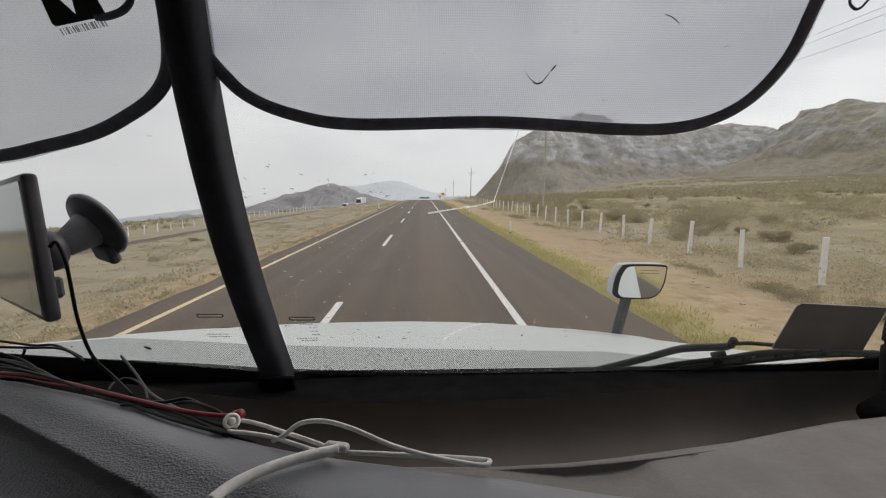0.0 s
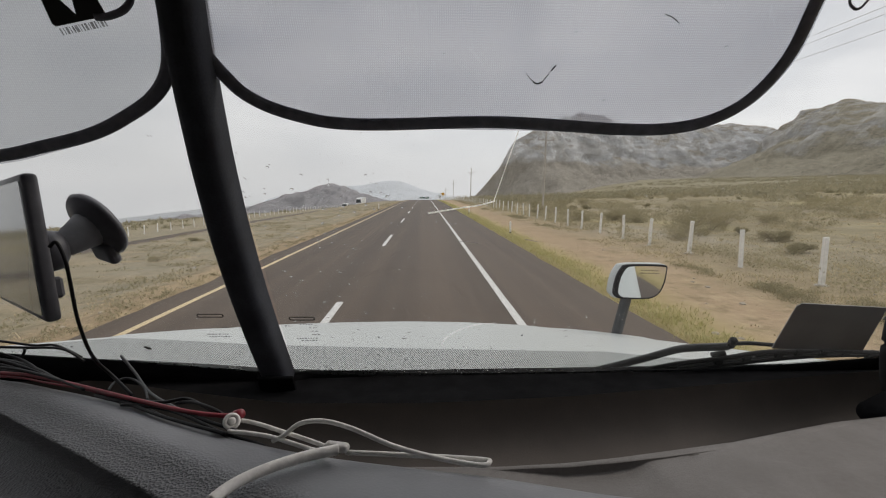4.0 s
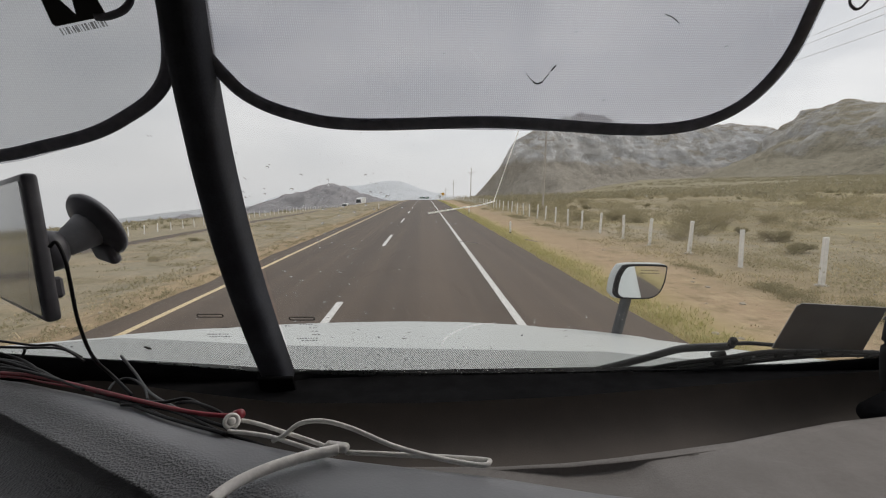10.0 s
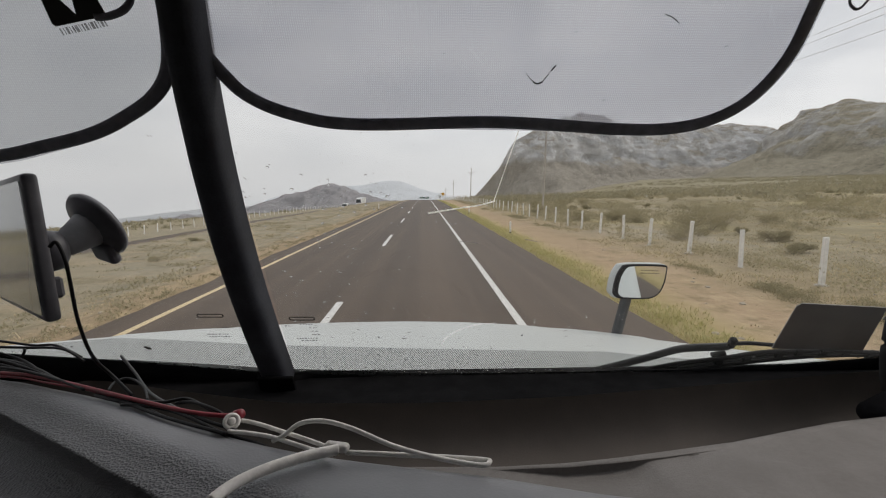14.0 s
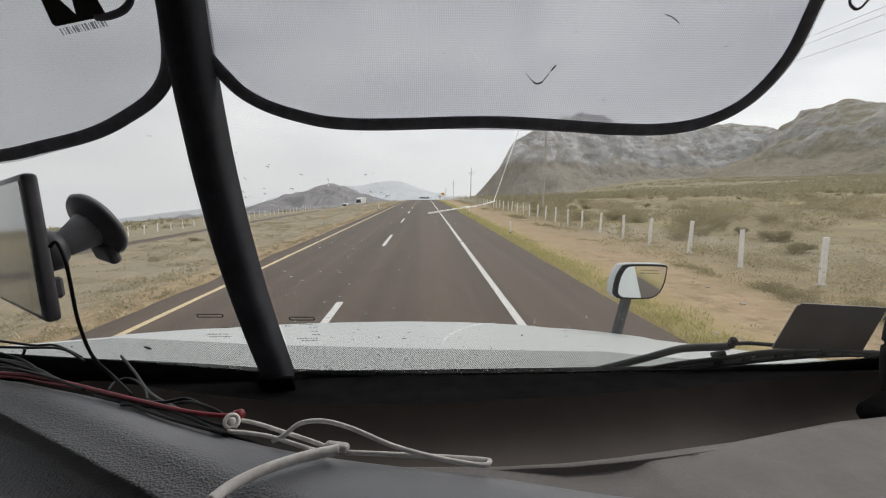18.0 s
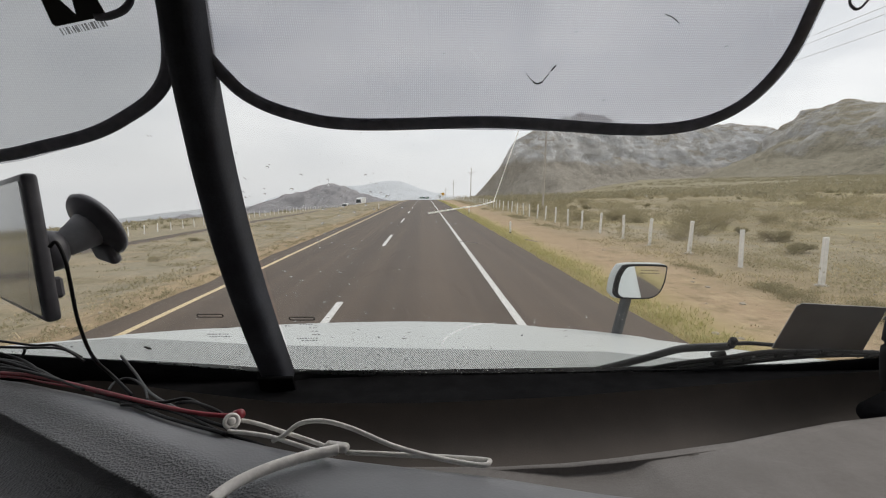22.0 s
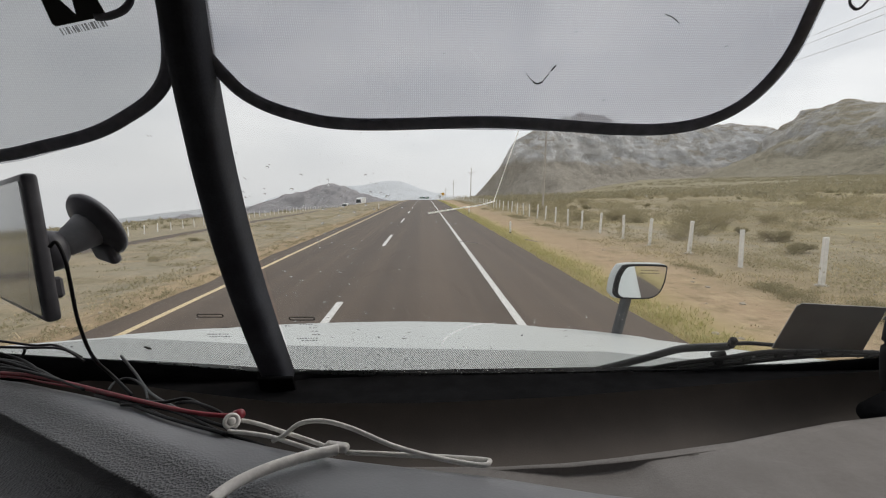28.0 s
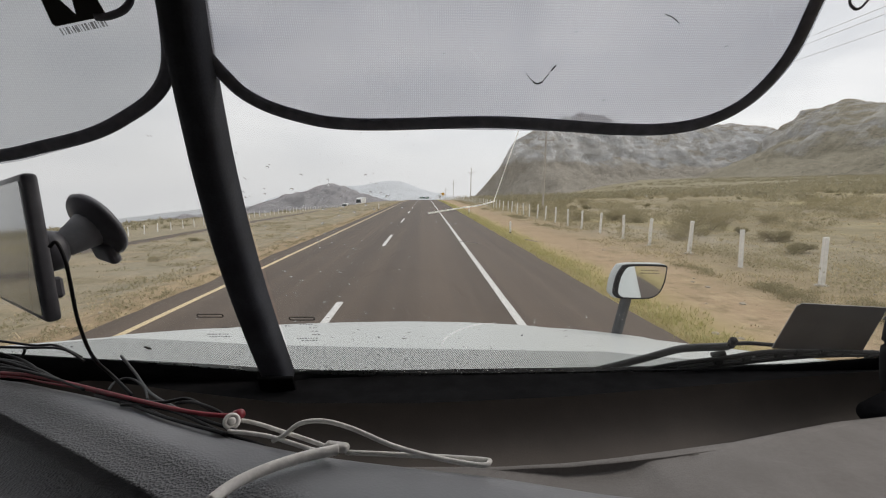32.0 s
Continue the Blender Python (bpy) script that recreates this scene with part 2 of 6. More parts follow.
# perforated sunshade cloth: fine holes between pale threads
def shade_mat(name, threads, speck, tint, gap):
    m = Mat(name, (0.5, 0.5, 0.52), 0.9)
    sep = m.t.nodes.new("ShaderNodeSeparateXYZ")
    m.link(m.coords(), sep.inputs[0])
    wob = m.math("MULTIPLY", m.noise(45, 3), 7.0)
    tx = m.math("SINE", m.math("ADD", m.math("MULTIPLY", sep.outputs[0], 3050.0), wob))
    ty = m.math("SINE", m.math("ADD", m.math("MULTIPLY", sep.outputs[1], 2650.0), m.math("MULTIPLY", m.noise(38, 3), 6.0)))
    knots = m.math("MULTIPLY", tx, ty)
    grain = m.math("MULTIPLY", m.math("SUBTRACT", m.noise(620, 4, 0.75), 0.5), speck)
    slub = m.math("MULTIPLY", m.math("SUBTRACT", m.noise(26, 5, 0.7), 0.5), speck * 0.16)
    weave = m.math("ADD", m.math("ADD", m.math("ADD", m.math("MULTIPLY", tx, threads), m.math("MULTIPLY", ty, threads * 0.6)), m.math("MULTIPLY", knots, threads * 0.9)), m.math("ADD", grain, slub))
    trans = m.t.nodes.new("ShaderNodeBsdfTranslucent")
    trans.inputs["Color"].default_value = tint
    add = m.t.nodes.new("ShaderNodeMixShader")
    add.inputs[0].default_value = 0.6
    m.link(m.b.outputs[0], add.inputs[1])
    m.link(trans.outputs[0], add.inputs[2])
    clear = m.t.nodes.new("ShaderNodeBsdfTransparent")
    clear.inputs["Color"].default_value = gap
    mixer = m.t.nodes.new("ShaderNodeMixShader")
    m.link(m.math("ADD", weave, 0.625), mixer.inputs[0])
    m.link(clear.outputs[0], mixer.inputs[1])
    m.link(add.outputs[0], mixer.inputs[2])
    m.link(mixer.outputs[0], m.out.inputs["Surface"])
    return m.m


M["shade_mesh"] = shade_mat("shade_mesh", 0.13, 1.05, (0.345, 0.348, 0.395, 1), (0.95, 0.955, 0.985, 1))
M["shade_mesh_dense"] = shade_mat("shade_mesh_dense", 0.045, 0.55, (0.38, 0.39, 0.42, 1), (0.95, 0.97, 0.98, 1))

# dotted ceramic print along the foot of the glass
m = Mat("dotted_print", (0.12, 0.135, 0.13), 0.6)
sep = m.t.nodes.new("ShaderNodeSeparateXYZ")
m.link(m.coords(), sep.inputs[0])
d1 = m.math("SINE", m.math("MULTIPLY", m.math("ADD", sep.outputs[0], m.math("MULTIPLY", sep.outputs[1], 0.6)), 1650.0))
d2 = m.math("SINE", m.math("MULTIPLY", m.math("SUBTRACT", sep.outputs[0], m.math("MULTIPLY", sep.outputs[1], 0.9)), 1500.0))
m.see_through(m.math("ADD", m.math("MULTIPLY", m.step(m.math("ADD", d1, m.math("MULTIPLY", d2, 0.35)), -0.6, 1.1), 0.42), 0.2))
M["dotted_print"] = m.m
m = Mat("foot_print", (0.03, 0.034, 0.03), 0.5)
m.see_through(m.ramp(m.noise(60, 4), [(0.35, (0.72,) * 3), (0.7, (0.92,) * 3)]))
M["foot_print"] = m.m

m = Mat("sticker_film", (0.3, 0.3, 0.3), 0.6)
m.color(m.ramp(m.noise(12, 4), [(0.3, (0.365, 0.358, 0.35)), (0.7, (0.44, 0.433, 0.424))]))
m.see_through(0.86)
M["sticker_film"] = m.m
m = Mat("faint_print", (0.12, 0.12, 0.12), 0.7)
m.see_through(0.45)
M["faint_print"] = m.m
m = Mat("oval_print", (0.03, 0.026, 0.024), 0.7)
m.see_through(0.55)
M["oval_print"] = m.m
m = Mat("milky_arc", (0.9, 0.9, 0.9), 0.6)
milky = m.n("ShaderNodeBsdfTranslucent")
milky.inputs["Color"].default_value = (0.95, 0.95, 0.95, 1)
plain = m.n("ShaderNodeBsdfTransparent")
blend = m.t.nodes.new("ShaderNodeMixShader")
blend.inputs[0].default_value = 0.26
m.link(plain.outputs[0], blend.inputs[1])
m.link(milky.outputs[0], blend.inputs[2])
m.link(blend.outputs[0], m.out.inputs["Surface"])
M["milky_arc"] = m.m
m = Mat("mirror_print", (0.2, 0.2, 0.2), 0.7)
m.see_through(0.28)
M["mirror_print"] = m.m
m = Mat("white_print", (0.75, 0.75, 0.75), 0.7)
M["white_print"] = m.m

# asphalt: wheel tracks, patches and fine stone
m = Mat("asphalt", (0.0883, 0.0761, 0.062), 0.62)
pos, nor = m.position()
aggr = m.ramp(m.noise(38, 5, 0.7), [(0.3, (0.0985, 0.069, 0.0485)), (0.75, (0.134, 0.0955, 0.0675))])
mp = m.n("ShaderNodeMapping")
mp.inputs["Scale"].default_value = (1.1, 0.012, 1.0)
m.link(m.coords(), mp.inputs["Vector"])
streak = m.ramp(m.noise(1.0, 5, 0.6, mp.outputs[0]), [(0.4, (0.0,) * 3), (0.62, (0.9,) * 3)])
c = m.mix(streak, aggr, (0.0707, 0.0506, 0.036))
patch = m.ramp(m.noise(0.35, 6, 0.7), [(0.5, (0,) * 3), (0.75, (0.22,) * 3)])
c = m.mix(patch, c, (0.173, 0.134, 0.0991))
m.color(c)
m.b.inputs["Roughness"].default_value = 0.62
m.b.inputs["Specular IOR Level"].default_value = 0.22
m.bump(m.noise(70, 4, 0.7), 0.2, 0.006)
M["asphalt"] = m.m

# worn road paint
for key, col, worn in (("line_white", (0.72, 0.71, 0.68), (0.42, 0.4, 0.37)), ("line_yellow", (0.71, 0.555, 0.32), (0.5, 0.405, 0.26))):
    m = Mat(key, col, 0.6)
    m.color(m.mix(m.ramp(m.noise(14, 6, 0.7), [(0.45, (0,) * 3), (0.7, (0.8,) * 3)]), col, worn))
    m.bump(m.noise(60, 3), 0.3, 0.004)
    M[key] = m.m

# dry ground: sandy soil, straw-coloured grass, darker scrub further out
m = Mat("desert_ground", (0.34, 0.267, 0.162), 0.95, 0, 0.2)
pos, nor = m.position()
soil = m.ramp(m.noise(0.55, 8, 0.68), [(0.32, (0.295, 0.22, 0.136)), (0.5, (0.409, 0.305, 0.191)), (0.7, (0.511, 0.396, 0.263))])
fine = m.ramp(m.noise(7.0, 5, 0.7), [(0.4, (0,) * 3), (0.75, (0.75,) * 3)])
near = m.mix(fine, soil, (0.249, 0.188, 0.111))
straw = m.ramp(m.noise(0.09, 5, 0.6), [(0.48, (0,) * 3), (0.62, (0.7,) * 3)])
near = m.mix(straw, near, (0.465, 0.359, 0.191))
pink = m.ramp(m.noise(0.16, 4, 0.6), [(0.42, (0,) * 3), (0.6, (0.7,) * 3)])
near = m.mix(pink, near, (0.43, 0.32, 0.215))
clump = m.ramp(m.noise(1.5, 7, 0.78), [(0.51, (0,) * 3), (0.62, (0.7,) * 3)])
sand = m.math("MULTIPLY", m.math("MULTIPLY", m.step(pos[0], 4.4, 5.2), m.step(m.math("ADD", pos[0], m.math("MULTIPLY", m.noise(0.5, 4), 3.0)), 10.8, 8.6)), m.ramp(m.noise(0.8, 6, 0.7), [(0.3, (0.15,) * 3), (0.65, (0.6,) * 3)]))
near = m.mix(sand, near, (0.47, 0.325, 0.205))
near = m.mix(clump, near, (0.227, 0.176, 0.0958))
straws = m.ramp(m.noise(3.6, 6, 0.75), [(0.52, (0,) * 3), (0.64, (0.6,) * 3)])
near = m.mix(straws, near, (0.567, 0.44, 0.263))
olive = m.math("MULTIPLY", m.step(pos[0], -6.2, -8.0), m.ramp(m.noise(0.4, 6, 0.7), [(0.35, (0.45,) * 3), (0.6, (0.95,) * 3)]))
near = m.mix(olive, near, (0.31, 0.278, 0.2))
tufty = m.math("MULTIPLY", m.step(pos[0], -6.0, -7.4), m.ramp(m.noise(0.75, 8, 0.74), [(0.49, (0,) * 3), (0.6, (0.75,) * 3)]))
near = m.mix(tufty, near, (0.215, 0.185, 0.112))
bare_sand = m.math("MULTIPLY", m.step(pos[0], -6.0, -7.4), m.ramp(m.noise(0.22, 6, 0.65), [(0.52, (0,) * 3), (0.66, (0.6,) * 3)]))
near = m.mix(bare_sand, near, (0.43, 0.37, 0.275))
verge = m.math("MULTIPLY", m.step(pos[0], 6.6, 4.4), m.step(pos[0], 3.0, 4.2))
near = m.mix(m.math("MULTIPLY", verge, 0.6), near, (0.409, 0.343, 0.131))
mp = m.n("ShaderNodeMapping")
mp.inputs["Scale"].default_value = (0.0493, 0.0178, 0.0545)
m.link(m.coords(), mp.inputs["Vector"])
scrub = m.ramp(m.noise(1.0, 9, 0.72, mp.outputs[0]), [(0.34, (0.169, 0.147, 0.0807)), (0.5, (0.284, 0.237, 0.136)), (0.68, (0.431, 0.354, 0.206))])
greenish = m.ramp(m.noise(0.02, 7, 0.7), [(0.45, (0,) * 3), (0.62, (0.6,) * 3)])
scrub = m.mix(greenish, scrub, (0.266, 0.231, 0.116))
weeds = m.ramp(m.noise(0.9, 9, 0.78), [(0.36, (0.159, 0.135, 0.0706)), (0.5, (0.323, 0.267, 0.156)), (0.64, (0.476, 0.396, 0.241))])
scrub = m.mix(m.ramp(m.noise(0.05, 3), [(0.4, (0.25,) * 3), (0.6, (0.7,) * 3)]), scrub, weeds)
scrub = m.mix(0.22, scrub, (0.33, 0.282, 0.21))
wash = m.ramp(m.noise(1.7, 7, 0.62, mp.outputs[0]), [(0.48, (0,) * 3), (0.6, (0.6,) * 3)])
scrub = m.mix(wash, scrub, (0.395, 0.348, 0.278))  # grey-pink gravel washes
yellow = m.ramp(m.noise(2.6, 7, 0.66, mp.outputs[0]), [(0.53, (0,) * 3), (0.63, (0.7,) * 3)])
scrub = m.mix(yellow, scrub, (0.44, 0.38, 0.2))  # dry yellow grass
scrub = m.mix(m.math("MULTIPLY", m.step(pos[0], 70.0, 380.0), 0.7), scrub, (0.285, 0.258, 0.17))
side = m.math("MAXIMUM", m.step(m.math("ADD", pos[0], m.math("MULTIPLY", m.noise(0.4, 5), 4.0)), 8.5, 15.0), m.step(m.math("MULTIPLY", pos[0], -1.0), 36.0, 70.0))
far = m.step(pos[1], 260.0, 700.0)
m.color(m.mix(m.math("MAXIMUM", side, far), near, scrub))
m.bump(m.noise(5.0, 6, 0.7), 0.8, 0.06)
M["ground"] = m.m

# mountains: pale rock faces over brush-covered scree
def mountain_mat(name, rock_lo, rock_hi, brush_lo, brush_hi, low, high, scale, glow=0.0):
    m = Mat(name, rock_lo, 0.95, 0, 0.15)
    pos, nor = m.position()
    mp = m.n("ShaderNodeMapping")
    mp.inputs["Scale"].default_value = (1.0, 1.0, 2.4)
    m.link(m.coords(), mp.inputs["Vector"])
    rock = m.ramp(m.noise(scale * 4, 9, 0.7, mp.outputs[0]), [(0.37, rock_lo), (0.52, tuple((a + b) / 2 for a, b in zip(rock_lo, rock_hi))), (0.64, rock_hi)])
    wander = m.t.nodes.new("ShaderNodeVectorMath")
    wander.operation = "MULTIPLY_ADD"
    tex = m.n("ShaderNodeTexNoise", Scale=scale * 6, Detail=5.0, Roughness=0.65)
    m.link(mp.outputs[0], tex.inputs["Vector"])
    m.link(tex.outputs["Color"], wander.inputs[0])
    wander.inputs[1].default_value = (0.35 / scale, 0.35 / scale, 0.35 / scale)
    m.link(mp.outputs[0], wander.inputs[2])
    cells = m.n("ShaderNodeTexVoronoi", Scale=scale * 6.0)
    m.link(wander.outputs[0], cells.inputs["Vector"])
    tone = m.t.nodes.new("ShaderNodeSeparateXYZ")
    m.link(cells.outputs["Color"], tone.inputs[0])
    rock = m.mix(m.math("MULTIPLY", m.step(tone.outputs[0], 0.55, 0.6), 0.8), rock, rock_hi)
    rock = m.mix(m.math("MULTIPLY", m.step(tone.outputs[1], 0.6, 0.66), 0.55), rock, tuple(c * 0.8 for c in rock_lo))
    brush = m.ramp(m.noise(scale * 16, 8, 0.75), [(0.35, brush_lo), (0.68, brush_hi)])
    wob = m.math("MULTIPLY", m.math("SUBTRACT", m.noise(scale * 2.2, 7, 0.65), 0.5), (high - low) * 3.2)
    height = m.step(m.math("ADD", pos[2], wob), low, high)
    patchy = m.ramp(m.noise(scale * 5.5, 9, 0.7, mp.outputs[0]), [(0.47, (0.0,) * 3), (0.495, (1.0,) * 3)])
    steep = m.step(m.math("ADD", nor[2], m.math("MULTIPLY", m.math("SUBTRACT", m.noise(scale * 9, 7, 0.7), 0.5), 0.9)), 0.80, 0.56)
    bare = m.math("MULTIPLY", height, m.math("MINIMUM", m.math("ADD", m.math("MULTIPLY", patchy, 0.55), m.math("MULTIPLY", steep, 0.6)), 1.0))
    seam = m.math("ABSOLUTE", m.math("SUBTRACT", m.noise(scale * 11, 6, 0.65, mp.outputs[0]), 0.5))
    rock = m.mix(m.math("MULTIPLY", m.step(seam, 0.025, 0.0), 0.35), rock, tuple(c * 0.62 for c in rock_lo))
    dots = m.n("ShaderNodeTexVoronoi", Scale=scale * 46)
    m.link(m.coords(), dots.inputs["Vector"])
    bushy = m.math("MULTIPLY", m.step(dots.outputs["Distance"], 0.45, 0.2), m.step(m.noise(scale * 5, 6, 0.65), 0.36, 0.56))
    brush = m.mix(m.math("MULTIPLY", bushy, 0.75), brush, tuple(c * 0.56 for c in brush_lo))
    soil = m.step(m.noise(scale * 34, 4, 0.7), 0.62, 0.7)
    brush = m.mix(m.math("MULTIPLY", soil, 0.4), brush, tuple(min(0.8, c * 1.25) for c in brush_hi))
    m.color(m.mix(bare, brush, rock))
    m.bump(m.noise(scale * 14, 8, 0.75), 0.8, 1.6 / scale * 0.05)
    # emission on the farthest ranges stands in for haze; nothing there gives light
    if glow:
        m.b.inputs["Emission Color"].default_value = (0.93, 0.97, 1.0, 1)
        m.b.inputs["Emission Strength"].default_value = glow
    return m.m


M["rock_mountain"] = mountain_mat("rock_mountain", (0.53, 0.527, 0.525), (0.84, 0.835, 0.83), (0.35, 0.317, 0.266), (0.49, 0.446, 0.38), 46, 60, 0.006)
M["brush_hill"] = mountain_mat("brush_hill", (0.51, 0.495, 0.475), (0.76, 0.742, 0.712), (0.325, 0.292, 0.22), (0.495, 0.445, 0.335), 54, 84, 0.006)
# beyond the valley, haze is painted into these pale blue-grey colours
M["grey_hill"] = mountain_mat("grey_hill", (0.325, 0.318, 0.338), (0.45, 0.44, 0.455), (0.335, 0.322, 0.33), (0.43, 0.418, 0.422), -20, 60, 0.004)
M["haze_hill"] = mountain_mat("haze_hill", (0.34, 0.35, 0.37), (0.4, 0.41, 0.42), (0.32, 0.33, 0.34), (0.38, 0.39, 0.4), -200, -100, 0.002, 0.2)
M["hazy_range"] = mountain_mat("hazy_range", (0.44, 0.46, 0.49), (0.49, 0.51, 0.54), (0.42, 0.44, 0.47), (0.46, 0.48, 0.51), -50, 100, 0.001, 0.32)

# leaves and straw, varied clump by clump
def leaf_mat(name, stops, rough=0.8):
    m = Mat(name, stops[0], rough, 0, 0.25)
    geo = m.t.nodes.new("ShaderNodeNewGeometry")
    n = len(stops)
    patch = m.ramp(m.noise(0.45, 5, 0.7, geo.outputs["Position"]), [(0.32, (0.0,) * 3), (0.68, (0.72,) * 3)])
    fac = m.math("ADD", patch, m.math("MULTIPLY", geo.outputs["Random Per Island"], 0.28))
    tone = m.ramp(fac, [(i / max(1, n - 1), c) for i, c in enumerate(stops)])
    m.color(tone)
    glow = m.t.nodes.new("ShaderNodeBsdfTranslucent")
    m.link(tone, glow.inputs["Color"])
    both = m.t.nodes.new("ShaderNodeMixShader")
    both.inputs[0].default_value = 0.45
    m.link(m.b.outputs[0], both.inputs[1])
    m.link(glow.outputs[0], both.inputs[2])
    m.link(both.outputs[0], m.out.inputs["Surface"])
    return m.m


M["shrub_leaf"] = leaf_mat("shrub_leaf", [(0.265, 0.24, 0.135), (0.355, 0.31, 0.182), (0.46, 0.39, 0.242)])
M["shrub_twig"] = speckled("shrub_twig", (0.22, 0.18, 0.125), 0.9, 0.2, 20, 90)
M["grass_green"] = leaf_mat("grass_green", [(0.388, 0.368, 0.146), (0.502, 0.46, 0.207), (0.616, 0.54, 0.305)])
M["grass_straw"] = leaf_mat("grass_straw", [(0.505, 0.409, 0.256), (0.607, 0.496, 0.324), (0.696, 0.585, 0.406)])
M["weed_grey"] = leaf_mat("weed_grey", [(0.404, 0.345, 0.199), (0.505, 0.431, 0.259), (0.618, 0.517, 0.329)])
M["weed_olive"] = leaf_mat("weed_olive", [(0.259, 0.229, 0.132), (0.356, 0.313, 0.186), (0.475, 0.410, 0.259)])
M["scrub_near"] = leaf_mat("scrub_near", [(0.259, 0.233, 0.141), (0.358, 0.317, 0.196), (0.468, 0.405, 0.259), (0.572, 0.495, 0.330)])
M["scrub_far"] = leaf_mat("scrub_far", [(0.257, 0.234, 0.150), (0.353, 0.317, 0.203), (0.467, 0.410, 0.271)])


# ---- building helpers ----
def mesh_of(name, bm, material, smooth=False):
    me = bpy.data.meshes.new(name)
    bm.to_mesh(me)
    bm.free()
    if material is not None:
        me.materials.append(material)
    if smooth:
        me.polygons.foreach_set("use_smooth", [True] * len(me.polygons))
    return me


def part(name, bm, material, parent=None, label="", smooth=False, at=None):
    """Links a bmesh as one mesh object, under a thing or a part where parent is given."""
    ob = new(name, mesh_of(name, bm, material, smooth))
    if at is not None:
        ob.matrix_world = at
    if parent is not None:
        ob.parent = parent
        bpy.context.view_layer.update()
        ob.matrix_parent_inverse = parent.matrix_world.inverted()
    if label:
        ob["label"] = label
    return ob


def thing(name, label, category, at=None, group="", kind=""):
    ob = new(name)
    if at is not None:
        ob.matrix_world = at
    bpy.context.view_layer.update()
    return tagged(ob, label, category, group, kind)


def box(size, at=(0, 0, 0), bevel=0.0, seg=2, bm=None, turn=None):
    own = bm if bm is not None else bmesh.new()
    made = bmesh.ops.create_cube(own, size=1.0)["verts"]
    mat = Matrix.Translation(at) @ (turn.to_4x4() if turn is not None else Matrix.Identity(4)) @ Matrix.Diagonal((*size, 1))
    bmesh.ops.transform(own, matrix=mat, verts=made)
    if bevel:
        edges = list({e for v in made for e in v.link_edges})
        bmesh.ops.bevel(own, geom=edges, offset=bevel, segments=seg, profile=0.5, affect="EDGES")
    return own


def lathe(profile, sides=24, bm=None, at=None):
    """Turns (radius, height) rings round the z axis."""
    own = bm if bm is not None else bmesh.new()
    rings = []
    for r, h in profile:
        ring = []
        for i in range(sides):
            a = 2 * math.pi * i / sides
            p = Vector((r * math.cos(a), r * math.sin(a), h))
            ring.append(own.verts.new(at @ p if at is not None else p))
        rings.append(ring)
    for lo, hi in zip(rings, rings[1:]):
        for i in range(sides):
            j = (i + 1) % sides
            own.faces.new((lo[i], lo[j], hi[j], hi[i]))
    own.faces.new(rings[0][::-1])
    own.faces.new(rings[-1])
    return own


def spline(points, steps=8, closed=False):
    """A smooth run of points through the ones given."""
    pts = [Vector(p) for p in points]
    n = len(pts)
    out = []
    spans = n if closed else n - 1
    for i in range(spans):
        if closed:
            p0, p1, p2, p3 = pts[i - 1], pts[i], pts[(i + 1) % n], pts[(i + 2) % n]
        else:
            p0, p1, p2, p3 = pts[max(0, i - 1)], pts[i], pts[i + 1], pts[min(n - 1, i + 2)]
        for s in range(steps):
            t = s / steps
            out.append(0.5 * (2 * p1 + (p2 - p0) * t + (2 * p0 - 5 * p1 + 4 * p2 - p3) * t * t + (3 * p1 - p0 - 3 * p2 + p3) * t ** 3))
    if not closed:
        out.append(pts[-1])
    return out


def tube(points, radius, sides=8, bm=None, closed=False, flat=None, up=Vector((0, 0, 1))):
    """A round or flat-sectioned run along points; radius may be a function of the share run."""
    own = bm if bm is not None else bmesh.new()
    n = len(points)
    rings = []
    for i, p in enumerate(points):
        if closed:
            d = points[(i + 1) % n] - points[i - 1]
        else:
            d = points[min(n - 1, i + 1)] - points[max(0, i - 1)]
        d = d.normalized()
        u = up - d * up.dot(d)
        u = u.normalized() if u.length > 1e-4 else d.orthogonal().normalized()
        v = d.cross(u)
        r = radius(i / max(1, n - 1)) if callable(radius) else radius
        ru, rv = (r, r) if flat is None else flat
        rings.append([own.verts.new(p + u * ru * math.cos(a) + v * rv * math.sin(a)) for a in (2 * math.pi * (k + 0.5) / sides for k in range(sides))])
    pairs = list(zip(rings, rings[1:])) + ([(rings[-1], rings[0])] if closed else [])
    for lo, hi in pairs:
        for k in range(sides):
            j = (k + 1) % sides
            own.faces.new((lo[k], lo[j], hi[j], hi[k]))
    if not closed:
        own.faces.new(rings[0][::-1])
        own.faces.new(rings[-1])
    return own


def slab(outline, thick, bm=None, bevel=0.0):
    """A flat outline in x and y, made thick downwards from z = 0."""
    own = bm if bm is not None else bmesh.new()
    verts = [own.verts.new((p[0], p[1], 0)) for p in outline]
    face = own.faces.new(verts)
    res = bmesh.ops.extrude_face_region(own, geom=[face])
    bmesh.ops.translate(own, vec=(0, 0, -thick), verts=[g for g in res["geom"] if isinstance(g, bmesh.types.BMVert)])
    bmesh.ops.recalc_face_normals(own, faces=own.faces[:])
    if bevel:
        bmesh.ops.bevel(own, geom=own.edges[:], offset=bevel, segments=1, affect="EDGES")
    return own


def sheet(rows, bm=None):
    """A skin over rows of points."""
    own = bm if bm is not None else bmesh.new()
    grid = [[own.verts.new(p) for p in row] for row in rows]
    for a, b in zip(grid, grid[1:]):
        for i in range(len(a) - 1):
            own.faces.new((a[i], a[i + 1], b[i + 1], b[i]))
    return own


